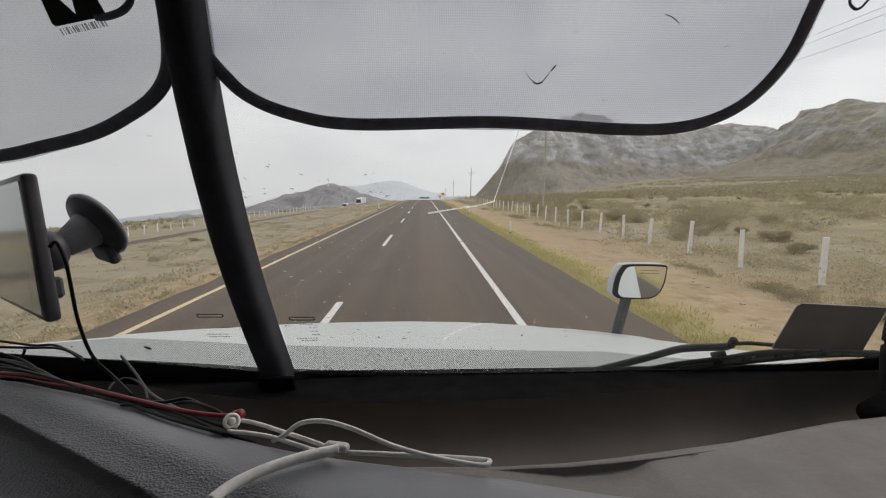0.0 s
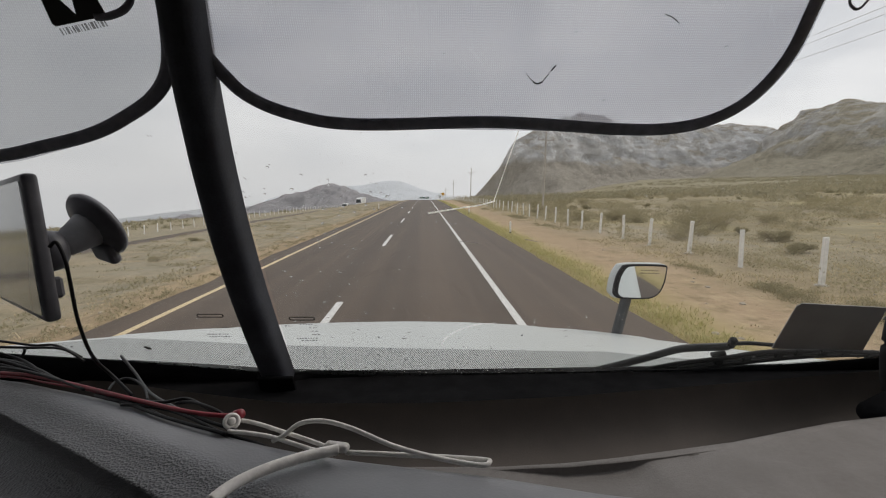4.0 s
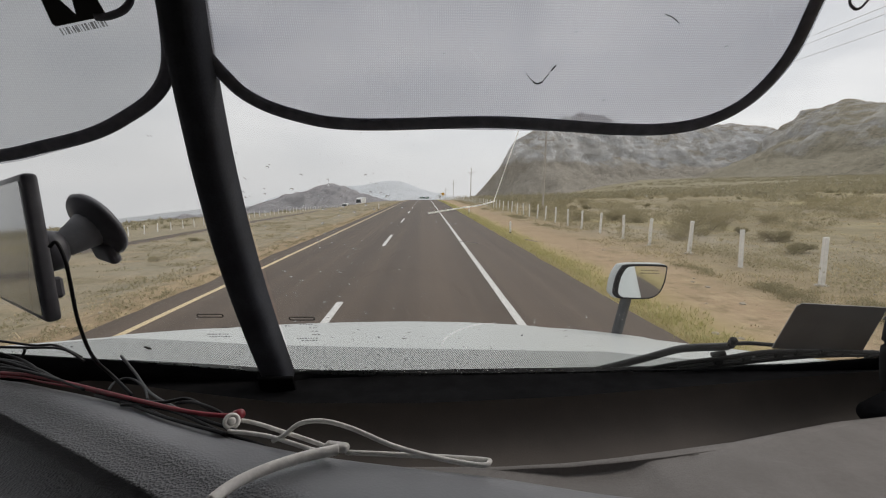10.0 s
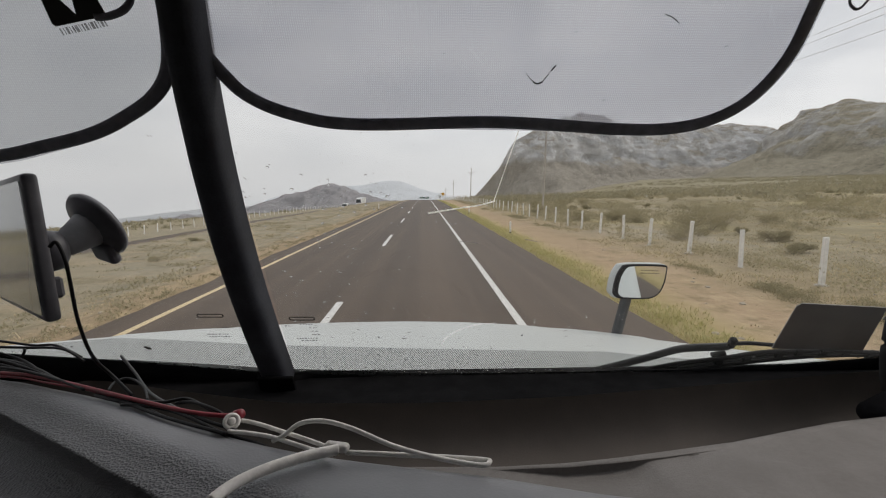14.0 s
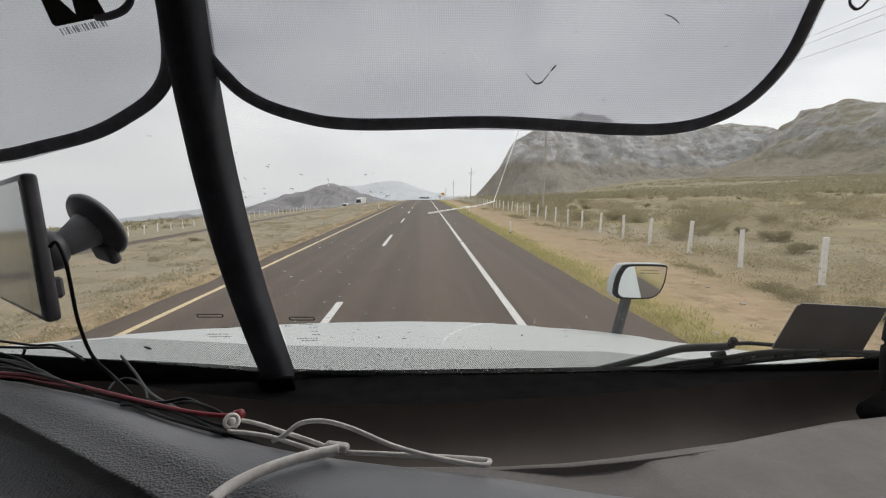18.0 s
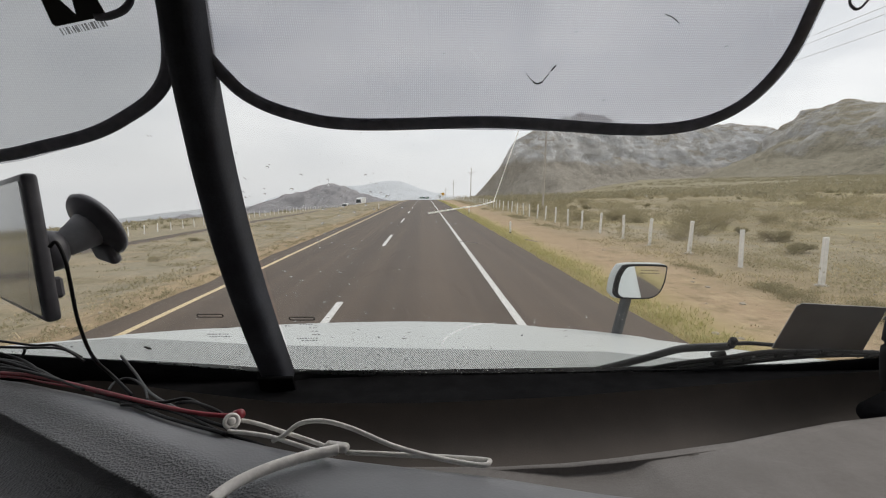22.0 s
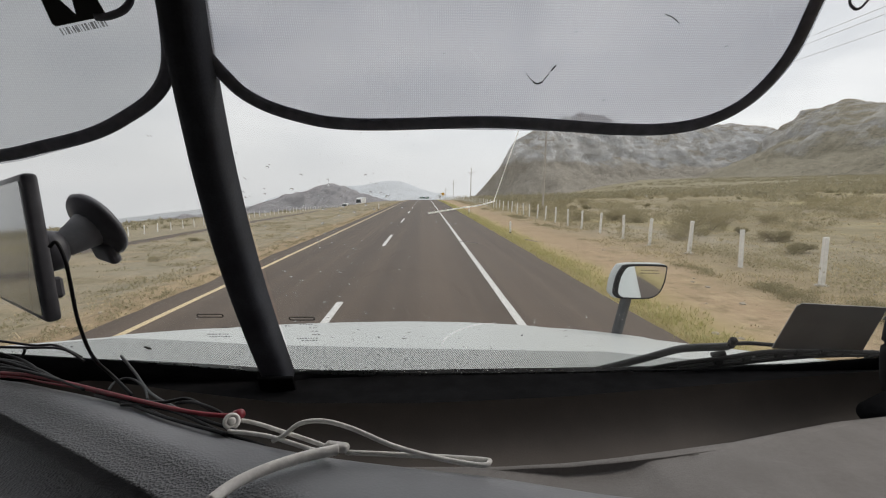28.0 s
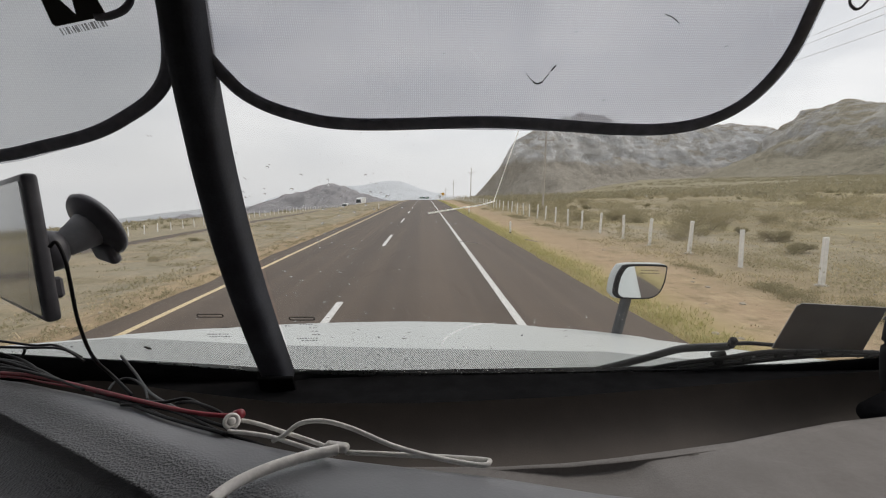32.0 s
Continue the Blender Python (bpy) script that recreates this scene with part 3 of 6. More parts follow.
def between(x, table):
    """Straight run between (x, value) pairs."""
    return float(np.interp(x, [p[0] for p in table], [p[1] for p in table]))


def raw_mesh(name, verts, faces, material, kind="", label="", category="", smooth=False):
    me = bpy.data.meshes.new(name)
    me.from_pydata(verts, [], faces)
    me.materials.append(material)
    if smooth:
        me.polygons.foreach_set("use_smooth", [True] * len(me.polygons))
    return tagged(new(name, me), label, category, "", kind)


def lettering(name, text, size, material, parent, at, spacing=1.0, width=1.0):
    cu = bpy.data.curves.new(name, "FONT")
    cu.body, cu.size, cu.align_x, cu.align_y, cu.extrude, cu.space_line = text, size, "CENTER", "CENTER", 0.002, spacing
    tmp = new(name, cu)
    bpy.context.view_layer.update()
    me = bpy.data.meshes.new_from_object(tmp.evaluated_get(bpy.context.evaluated_depsgraph_get()))
    bpy.data.objects.remove(tmp)
    me.materials.clear()
    me.materials.append(material)
    ob = new(name, me)
    ob.matrix_world = at @ Matrix.Diagonal((width, 1, 1, 1))
    ob.parent = parent
    bpy.context.view_layer.update()
    ob.matrix_parent_inverse = parent.matrix_world.inverted()
    return ob


FACING = Matrix.Rotation(radians(90), 4, "X")  # an upright face that looks back along the road


# ---- ground, road ----
def crest(y):
    """Height of the road along its length: level, then falling away past a crest."""
    u = y - 90.0
    if u <= 0:
        return 0.0
    if u <= 150:
        return -0.0001 * u * u
    z = -2.25 - 0.03 * (min(u, 560.0) - 150.0)
    if u > 560:
        z -= 0.022 * (min(u, 3200.0) - 560.0)
    return z


def smooth01(x, lo, hi):
    t = min(1.0, max(0.0, (x - lo) / (hi - lo)))
    return t * t * (3 - 2 * t)


def ground_z(x, y):
    c = crest(y)
    bump = 0.10 * noise.noise((x * 0.25, y * 0.25, 3.0)) + 0.05 * noise.noise((x * 0.9, y * 0.9, 7.0))
    if x > 4.25:
        z = c * (1 - smooth01(x, 25, 420)) - 0.03 - 0.15 * smooth01(x, 4.3, 6.5) + 0.12 * smooth01(x, 6.5, 12)
        z += 0.022 * max(0.0, x - 13) + 0.012 * max(0.0, min(x, 150.0) - 20) + 0.02 * max(0.0, min(y, 900.0) - 60) * smooth01(x, 90, 420) * (1 - smooth01(y, 1000, 1600)) - 0.02 * max(0.0, y - 1000)
        z += bump * smooth01(x, 4.6, 8) * (1 + 1.5 * smooth01(x, 12, 40)) + 0.7 * noise.noise((x * 0.018, y * 0.018, 1.0)) * smooth01(x, 14, 60) + 0.22 * noise.noise((x * 0.11, y * 0.11, 2.0)) * smooth01(x, 11, 18)
        return z
    if x > -5.85:
        return c - 0.09
    d = -x
    z = c - 0.03 - 0.35 * smooth01(d, 5.9, 9) - 0.12 * smooth01(d, 9, 15) - 2.5 * smooth01(d, 15.5, 20.5) + bump * smooth01(d, 5.9, 8) * (1 - smooth01(d, 17, 20.5) * (1 - smooth01(d, 32, 36)))
    if d > 33:
        z -= 0.075 * (d - 33) + 0.8 * noise.noise((x * 0.02, y * 0.02, 5.0)) * smooth01(d, 34, 60)
    return z


xs = sorted(set([-4400, -3400, -2600, -2000, -1500, -1100, -800, -600, -450, -350, -270, -210, -170, -140, -115, -95, -80, -70]
                + [-62 + 2.5 * i for i in range(11)] + [-35 + 0.9 * i for i in range(33)] + [-5.85, -5.8] + [-2, 1.5, 4.2, 4.26]
                + [4.6 + 0.42 * i for i in range(32)] + [18.5 + 1.3 * i for i in range(24)] + [50 + 4 * i for i in range(20)]
                + [132 + 12 * i for i in range(16)] + [330, 380, 440, 520, 620, 760, 950, 1200, 1600, 2200, 3000, 4400]))
ys = sorted(set([-1500, -900, -600, -450, -330, -240, -180, -130, -95, -70, -52, -38, -28, -20, -14, -9, -5, -2]
                + [0.8 * i for i in range(70)] + [56 + 1.8 * i for i in range(40)] + [130 + 5 * i for i in range(30)] + [285 + 15 * i for i in range(22)]
                + [630, 680, 740, 820, 920, 1040, 1200, 1400, 1650, 2000, 2400, 2900, 3500, 4500]))
g_verts = [(x, y, ground_z(x, y)) for y in ys for x in xs]
nx = len(xs)
g_faces = [(j * nx + i, j * nx + i + 1, (j + 1) * nx + i + 1, (j + 1) * nx + i) for j in range(len(ys) - 1) for i in range(nx - 1)]
raw_mesh("ground", g_verts, g_faces, M["ground"], "structure", "dry sandy ground with straw-coloured grass and scrub", "ground", True)

def strip(name, x0, x1, y_list, lift, thick, material, label, category, dz=0.0, kind="structure", parent=None):
    """A band of road, cambered ends squared off, with real thickness."""
    bm = bmesh.new()
    rows = []
    for y in y_list:
        z = crest(y) + lift + dz
        rows.append([bm.verts.new(p) for p in ((x0, y, z - thick), (x0, y, z), (x1, y, z), (x1, y, z - thick))])
    for a, b in zip(rows, rows[1:]):
        for i in range(3):
            bm.faces.new((a[i], a[i + 1], b[i + 1], b[i]))
    bm.faces.new(rows[0])
    bm.faces.new(rows[-1][::-1])
    bmesh.ops.recalc_face_normals(bm, faces=bm.faces[:])
    ob = part(name, bm, material, parent, label if parent is not None else "")
    return ob if parent is not None else tagged(ob, label, category, "", kind)


# ragged-edged carriageway
def ragged_road(name, x0, x1, dz, label):
    bm = bmesh.new()
    rows = []
    fine = [-600, -300, -120, -50, -20] + [0.6 * i for i in range(-20, 130)] + [80 + 3 * i for i in range(60)] + [270 + 15 * i for i in range(40)] + [950, 1400, 2400]
    for y in fine:
        z = crest(y) + dz
        e0 = x0 + 0.10 * noise.noise((0.0, y * 0.55, 1.0)) + 0.05 * noise.noise((0.0, y * 1.7, 4.0))
        e1 = x1 + 0.10 * noise.noise((5.0, y * 0.55, 1.0)) + 0.05 * noise.noise((5.0, y * 1.7, 4.0))
        mid = (x0 + x1) / 2
        rows.append([bm.verts.new(p) for p in ((e0 - 0.05, y, z - 0.16), (e0, y, z - 0.03), (mid, y, z), (e1, y, z - 0.03), (e1 + 0.05, y, z - 0.16))])
    for a, b in zip(rows, rows[1:]):
        for i in range(4):
            bm.faces.new((a[i], a[i + 1], b[i + 1], b[i]))
    bmesh.ops.recalc_face_normals(bm, faces=bm.faces[:])
    return tagged(part(name, bm, M["asphalt"]), label, "road", "", "structure")


road = ragged_road("road", -5.68, 4.05, 0.0, "dark grey worn asphalt carriageway with painted lines")
ragged_road("road_opposite", -31.5, -21.0, -2.95, "grey asphalt carriageway of the opposite direction beyond the median")


def crown_z(x):
    return 0.0 - 0.03 * abs(x + 0.815) / 4.87


line_ys = [-600, -300, -100, -20] + [3 * i for i in range(-5, 100)] + [300 + 15 * i for i in range(40)]
strip("edge_line", 1.62, 1.77, line_ys, crown_z(1.7) + 0.006, 0.004, M["line_white"], "solid white edge line", "line", parent=road)
strip("edge_line", -5.06, -4.93, line_ys, crown_z(-5) + 0.006, 0.004, M["line_yellow"], "solid yellow edge line", "line", parent=road)
for k in range(-6, 24):
    y0 = 4.4 + 15.0 * k
    strip("lane_dash", -1.86, -1.72, [y0 + i * 1.0 for i in range(6)], crown_z(-1.79) + 0.006, 0.004, M["line_white"], "", "line", parent=road)

# ---- mountains ----
def mountain(name, ridge, front, front_run, back_run, material, label, rough=10.0, seed=0.0, steps=10, cliff=0.5, scale=0.012, rows_up=27, ribs=0.0):
    """A range swept along its ridge: brushy scree in front, a steeper head with ribs and ledges, a long back."""
    line = spline(ridge, steps)
    f = Vector((*front, 0)).normalized()
    ts = [i / (rows_up - 1) for i in range(rows_up)]
    rows = []
    for p in line:
        row = []
        foot = p + f * front_run
        base = ground_z(foot.x, foot.y) - 6.0
        for t in ts:
            q = p + f * front_run * (1 - t)
            share = (1 - cliff) * (t / 0.62) ** 1.25 if t < 0.62 else (1 - cliff) + cliff * math.sin((t - 0.62) / 0.38 * math.pi / 2) ** 0.8
            w = math.sin(math.pi * min(1.0, t * 0.93 + 0.02))
            gully = noise.noise((q.x * scale, q.y * scale, seed)) + 0.5 * noise.noise((q.x * scale * 2.7, q.y * scale * 2.7, seed + 3)) + 0.25 * noise.noise((q.x * scale * 7, q.y * scale * 7, seed + 5))
            ridged = abs(noise.noise((q.x * scale * 1.6, q.y * scale * 0.6, seed + 9)))
            z = base + (p.z - base) * share + rough * (gully * w - 0.9 * ridged * w) + rough * 0.35 * t * noise.noise((p.x * scale * 4, p.y * scale * 4, seed))
            q = q + f * rough * 0.8 * w * noise.noise((q.x * scale * 2, z * scale * 3, seed + 2))
            if ribs:
                head = smooth01(t, 0.45, 0.7)
                crag = noise.ridged_multi_fractal((p.x * scale * 2.2, p.y * scale * 2.2, z * scale * 2.4 + seed), 0.8, 2.1, 5, 1.0, 2.0) - 1.1
                ledge = noise.noise((p.x * scale * 0.7, z * scale * 5.5, seed + 14))
                q = q + f * ribs * head * w * (crag + 0.8 * ledge)
                z += ribs * 0.22 * smooth01(t, 0.1, 0.4) * crag * (0.4 + 0.6 * head)
            row.append((q.x, q.y, z))
        top = row[-1][2]
        for t in (0.08, 0.25, 0.5, 1.0):
            q = p - f * back_run * t
            row.append((q.x, q.y, top + (base - 10 - top) * t ** 0.9))
        rows.append(row)
    ob = part(name, sheet(rows), material, None, "", True)
    return tagged(ob, label, "mountain", "", "structure")


mountain("backdrop_rock_mountain", [(40, 960, -30), (92, 900, -8), (122, 878, 6), (127, 860, 32), (139, 836, 50), (154, 803, 84), (178, 792, 102), (215, 815, 118), (290, 890, 150), (350, 910, 152), (410, 950, 138), (459, 950, 124), (560, 985, 138), (660, 1000, 151), (720, 985, 147), (830, 940, 118), (1000, 900, 108)],
         (0.0, -1), 190, 420, M["rock_mountain"], "grey craggy limestone mountain above brown brushy scree", 15, 0.0, 28, 0.6, 0.012, 70, 5.0)
mountain("backdrop_brush_hill", [(800, 930, 104), (712, 850, 113), (655, 770, 127), (640, 705, 136), (634, 655, 133), (622, 600, 121), (650, 480, 108), (700, 340, 90), (740, 200, 70), (800, 50, 40)],
         (-1, -0.25), 250, 350, M["brush_hill"], "brown scrub-covered hill with a rocky head", 14, 4.0, 26, 0.42, 0.01, 60, 10.0)
mountain("backdrop_grey_hill", [(-1700, 2500, -180), (-1450, 2450, -150), (-1250, 2450, -122), (-1060, 2400, -104), (-879, 2300, -92), (-709, 2300, -20), (-560, 2300, 18), (-456, 2300, 42), (-370, 2260, 20), (-303, 2200, 0), (-177, 2050, -30), (-60, 2050, -42), (90, 2150, -60)],
         (0, -1), 500, 500, M["grey_hill"], "dark blue-grey hill beyond the valley", 24, 7.0, 16, 0.3, 0.008, 36, 10.0)
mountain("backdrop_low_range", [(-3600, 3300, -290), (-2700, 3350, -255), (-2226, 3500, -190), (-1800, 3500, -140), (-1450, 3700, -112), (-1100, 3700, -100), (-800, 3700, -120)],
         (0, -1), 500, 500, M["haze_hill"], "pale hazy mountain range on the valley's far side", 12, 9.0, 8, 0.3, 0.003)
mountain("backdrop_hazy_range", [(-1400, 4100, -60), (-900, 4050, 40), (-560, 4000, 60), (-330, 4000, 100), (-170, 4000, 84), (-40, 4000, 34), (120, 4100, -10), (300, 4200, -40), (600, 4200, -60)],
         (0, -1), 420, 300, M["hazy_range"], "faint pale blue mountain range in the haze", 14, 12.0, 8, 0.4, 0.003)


# ---- roadside ----
def fence_post(at):
    ob = thing("fence_post", "white-painted square concrete fence post with a rough concrete foot", "post", at, "posts along the right of way")
    bm = box((0.116, 0.116, 1.40), (0, 0, 0.55), 0.016, 2)
    for v in bm.verts:
        v.co.x *= 1 - 0.06 * v.co.z
        v.co.y *= 1 - 0.06 * v.co.z
    part("shaft", bm, M["concrete_white"], ob, "", False, at)
    bm = bmesh.new()
    bmesh.ops.create_icosphere(bm, subdivisions=2, radius=1.0)
    for v in bm.verts:
        k = 1 + 0.35 * noise.noise(v.co * 2.2)
        v.co = Vector((v.co.x * 0.17 * k, v.co.y * 0.16 * k, max(-0.1, v.co.z * 0.055 * k)))
    part("footing", bm, M["concrete_foot"], ob, "crumbled concrete footing", False, at)
    return ob


first_post = fence_post(pose(10.2, 11.05, ground_z(10.2, 11.05)))
rng = random.Random(4)
for k in range(-14, 92):
    if k == 0:
        continue
    y = 11.05 + 2.97 * k
    x = 10.2 + rng.uniform(-0.06, 0.06)
    copy_thing(first_post, pose(x, y, ground_z(x, y) + rng.uniform(-0.06, 0.03), rng.uniform(-2.5, 2.5), rng.uniform(-3, 3), rng.uniform(-8, 8)))
for k in range(0, 70):
    y = 26 + 3.4 * k
    x = -38.5 + rng.uniform(-0.1, 0.1)
    copy_thing(first_post, pose(x, y, ground_z(x, y), rng.uniform(-3, 3), rng.uniform(-3, 3), rng.uniform(-8, 8)))


def delineator(at):
    ob = thing("delineator_post", "short white rounded marker post with a dark band", "marker post", at, "marker posts beside the road")
    part("shaft", lathe([(0.055, -0.2), (0.055, 0.58), (0.05, 0.66), (0.028, 0.71), (0.004, 0.72)], 14), M["concrete_white"], ob, "", True, at)
    part("band", lathe([(0.0575, 0.0), (0.0575, 0.13)], 14), M["sign_black"], ob, "black reflective band", True, at)
    return ob


first_mark = delineator(pose(4.75, 48.5, ground_z(4.75, 48.5)))
for x, y in ((4.8, 25.2), (4.75, -81), (4.8, 14 - 160), (4.7, 157), (4.75, 208), (-6.1, 160), (-6.0, 209), (-6.05, 60), (-6.1, 110), (4.75, 320), (4.8, 342), (-6.1, 300)):
    copy_thing(first_mark, pose(x, y, ground_z(x, y), 0, 0, x * 7))

# utility line


def utility_pole(at):
    ob = thing("utility_pole", "tall weathered grey wooden utility pole with crossarms", "utility pole", at, "poles of the power line")
    part("shaft", tube([Vector((0, 0, z)) for z in (-0.8, 0.5, 3, 6, 9, 10.6)], lambda s: 0.15 - 0.06 * s, 12), M["pole_wood"], ob, "", True, at)
    part("crossarm", box((2.1, 0.1, 0.11), (0, -0.14, 8.9), 0.012, 1), M["pole_wood"], ob, "", False, at)
    for s in (-1, 1):
        part("brace", tube([Vector((0.62 * s, -0.16, 8.86)), Vector((0.05 * s, -0.14, 8.2))], 0.02, 6), M["steel"], ob, "", False, at)
    for x in (-0.98, -0.4, 0.98):
        part("insulator", lathe([(0.02, 8.95), (0.05, 8.98), (0.03, 9.03), (0.055, 9.06), (0.03, 9.11), (0.045, 9.15), (0.015, 9.19)], 10, None, Matrix.Translation((x, -0.14, 0))), M["insulator"], ob, "brown porcelain insulator", True, at)
    part("pole_cap_insulator", lathe([(0.02, 10.58), (0.05, 10.62), (0.03, 10.68), (0.05, 10.72), (0.015, 10.8)], 10), M["insulator"], ob, "", True, at)
    return ob


pole_ys = [58 + 93.0 * k for k in range(-3, 7)]
pole_at = [pose(15.2, y, ground_z(15.2, y), 0, 1.2, 3) for y in pole_ys]
first_pole = utility_pole(pole_at[0])
for at in pole_at[1:]:
    copy_thing(first_pole, at)
for lx, lz, ly in ((-0.98, 9.19, -0.14), (-0.4, 9.19, -0.14), (0.98, 9.19, -0.14), (0.0, 10.8, 0.0)):
    pts = []
    for a, b in zip(pole_at, pole_at[1:]):
        p, q = a @ Vector((lx, ly, lz)), b @ Vector((lx, ly, lz))
        for i in range(14):
            t = i / 14
            pts.append(p.lerp(q, t) + Vector((0, 0, -4 * 1.1 * t * (1 - t))))
    tagged(part("power_line", tube(pts, 0.007, 5), M["wire"]), "thin grey sagging overhead wire on utility poles", "power line", "wires of the power line")


# ---- signs ----
def rounded(w, h, r, n=5):
    out = []
    for cx, cy, a0 in ((w / 2 - r, h / 2 - r, 0), (-w / 2 + r, h / 2 - r, 90), (-w / 2 + r, -h / 2 + r, 180), (w / 2 - r, -h / 2 + r, 270)):
        for i in range(n + 1):
            a = radians(a0 + 90 * i / n)
            out.append((cx + r * math.cos(a), cy + r * math.sin(a)))
    return out


def face_at(at, x, z, off):
    """On the driver's side of a board: x across, z up from the sign's foot, off metres proud."""
    return at @ Matrix.Translation((x, -off, z)) @ FACING


def posts_of(ob, at, xs_, top, material, w=0.06):
    for x in xs_:
        part("post", box((w, w, top + 0.4), (x, 0.05, top / 2 - 0.2), 0.006, 1), material, ob, "", False, at)


# bend warning
at = pose(5.9, 147, ground_z(5.9, 147))
ob = thing("bend_warning_sign", "yellow diamond road sign with a black right-bend arrow", "road sign", at)
posts_of(ob, at, (-0.28, 0.28), 2.0, M["sign_post"], 0.05)
spin = Matrix.Rotation(radians(45), 4, "Z")
board = part("board", slab(rounded(0.86, 0.86, 0.06), 0.012, None, 0.002), M["sign_yellow"], ob, "yellow diamond board", False, face_at(at, 0, 2.1, 0.0) @ spin)
part("border", tube([Vector((x, y, 0)) for x, y in rounded(0.8, 0.8, 0.05)], 0.006, 4, None, True, (0.001, 0.008)), M["sign_black"], ob, "thin black border line", False, face_at(at, 0, 2.1, 0.004) @ spin)
arrow = [(-0.16, -0.3), (-0.04, -0.3), (-0.04, 0.0), (-0.02, 0.06), (0.03, 0.09), (0.05, 0.0), (0.24, 0.16), (0.02, 0.3), (0.03, 0.21), (-0.06, 0.18), (-0.13, 0.11), (-0.16, 0.02)]
part("arrow", slab(arrow, 0.003), M["sign_black"], ob, "black bent arrow", False, face_at(at, -0.02, 2.1, 0.006))

# fuel sign
at = pose(5.6, -400, ground_z(5.6, -400))
ob = thing("fuel_station_sign", "blue road sign with a white petrol pump and a distance panel", "road sign", at)
posts_of(ob, at, (-0.25, 0.25), 1.6, M["sign_post"])
part("board", slab(rounded(0.9, 1.25, 0.04), 0.012, None, 0.002), M["sign_blue"], ob, "blue rectangular board", False, face_at(at, 0, 2.15, 0))
part("pump_symbol", slab([(-0.2, -0.3), (0.16, -0.3), (0.16, 0.18), (0.24, 0.1), (0.25, -0.2), (0.29, -0.2), (0.28, 0.18), (0.18, 0.36), (-0.2, 0.4)], 0.003), M["sign_white"], ob, "white petrol pump symbol", False, face_at(at, -0.04, 2.3, 0.005))
part("pump_window", slab(rounded(0.24, 0.12, 0.02), 0.003), M["sign_blue"], ob, "", False, face_at(at, -0.06, 2.56, 0.009))
part("divider", slab(rounded(0.88, 0.08, 0.01), 0.003), M["sign_white"], ob, "", False, face_at(at, 0, 1.83, 0.005))
lettering("distance_text", "70 km", 0.2, M["sign_white"], ob, face_at(at, 0, 1.67, 0.006))

# kilometre marker
at = pose(4.95, -334, ground_z(4.95, -334))
ob = thing("kilometre_sign", "narrow white kilometre panel below a black route shield", "road sign", at)
posts_of(ob, at, (0.0,), 0.95, M["sign_post"], 0.05)
part("board", slab(rounded(0.3, 0.86, 0.02), 0.008, None, 0.001), M["sign_white"], ob, "white number panel", False, face_at(at, 0, 1.32, 0))
part("route_panel", slab(rounded(0.32, 0.44, 0.02), 0.008, None, 0.001), M["sign_black"], ob, "black route panel", False, face_at(at, 0, 1.98, 0))
part("route_shield", slab([(-0.11, 0.16), (0.11, 0.16), (0.12, -0.04), (0.07, -0.14), (0.0, -0.18), (-0.07, -0.14), (-0.12, -0.04)], 0.003), M["sign_white"], ob, "white shield", False, face_at(at, 0, 1.98, 0.005))
part("text_bar", slab(rounded(0.2, 0.07, 0.005), 0.003), M["sign_black"], ob, "", False, face_at(at, 0, 1.66, 0.005))
for k, digit in enumerate("215"):
    lettering("distance_text", digit, 0.28, M["sign_black"], ob, face_at(at, 0, 1.48 - 0.22 * k, 0.006))

# speed limit
at = pose(5.6, -122, ground_z(5.6, -122))
ob = thing("speed_limit_sign", "white square road sign with a ringed speed limit", "road sign", at)
posts_of(ob, at, (-0.25, 0.25), 1.7, M["sign_post"])
part("board", slab(rounded(0.86, 0.86, 0.05), 0.012, None, 0.002), M["sign_white"], ob, "white square board", False, face_at(at, 0, 2.1, 0))
ring = [Vector((0.33 * math.cos(a), 0.33 * math.sin(a), 0)) for a in (2 * math.pi * i / 40 for i in range(40))]
part("ring", tube(ring, 0.03, 4, None, True, (0.002, 0.045)), M["sign_red"], ob, "dark red ring", False, face_at(at, 0, 2.1, 0.005))
lettering("limit_text", "110", 0.3, M["sign_black"], ob, face_at(at, 0, 2.1, 0.006))

# tall information board
at = pose(10.9, 325, ground_z(10.9, 325))
ob = thing("information_sign", "tall narrow white roadside board with a dark green head panel", "road sign", at)
for x in (-0.42, 0.42):
    part("post", box((0.07, 0.07, 5.0), (x, 0.06, 2.2), 0.006, 1), M["tan_post"], ob, "tan painted post", False, at)
part("board", slab(rounded(0.86, 2.5, 0.02), 0.015, None, 0.002), M["sign_white"], ob, "white board", False, face_at(at, 0, 3.4, 0))
part("head_panel", slab(rounded(0.74, 0.75, 0.02), 0.003), M["sign_green"], ob, "dark green panel with a pale emblem", False, face_at(at, 0, 4.22, 0.005))
part("emblem", slab([(-0.2, -0.16), (0.2, -0.16), (0.14, 0.02), (0.03, 0.2), (-0.1, 0.1)], 0.003), M["sign_white"], ob, "", False, face_at(at, 0, 4.28, 0.009))
for i, z in enumerate((3.6, 3.2, 2.85, 2.5, 2.25)):
    part("text_bar", slab(rounded(0.6 - 0.05 * (i % 2), 0.13, 0.01), 0.003), M["sign_black"], ob, "", False, face_at(at, 0, z, 0.005))

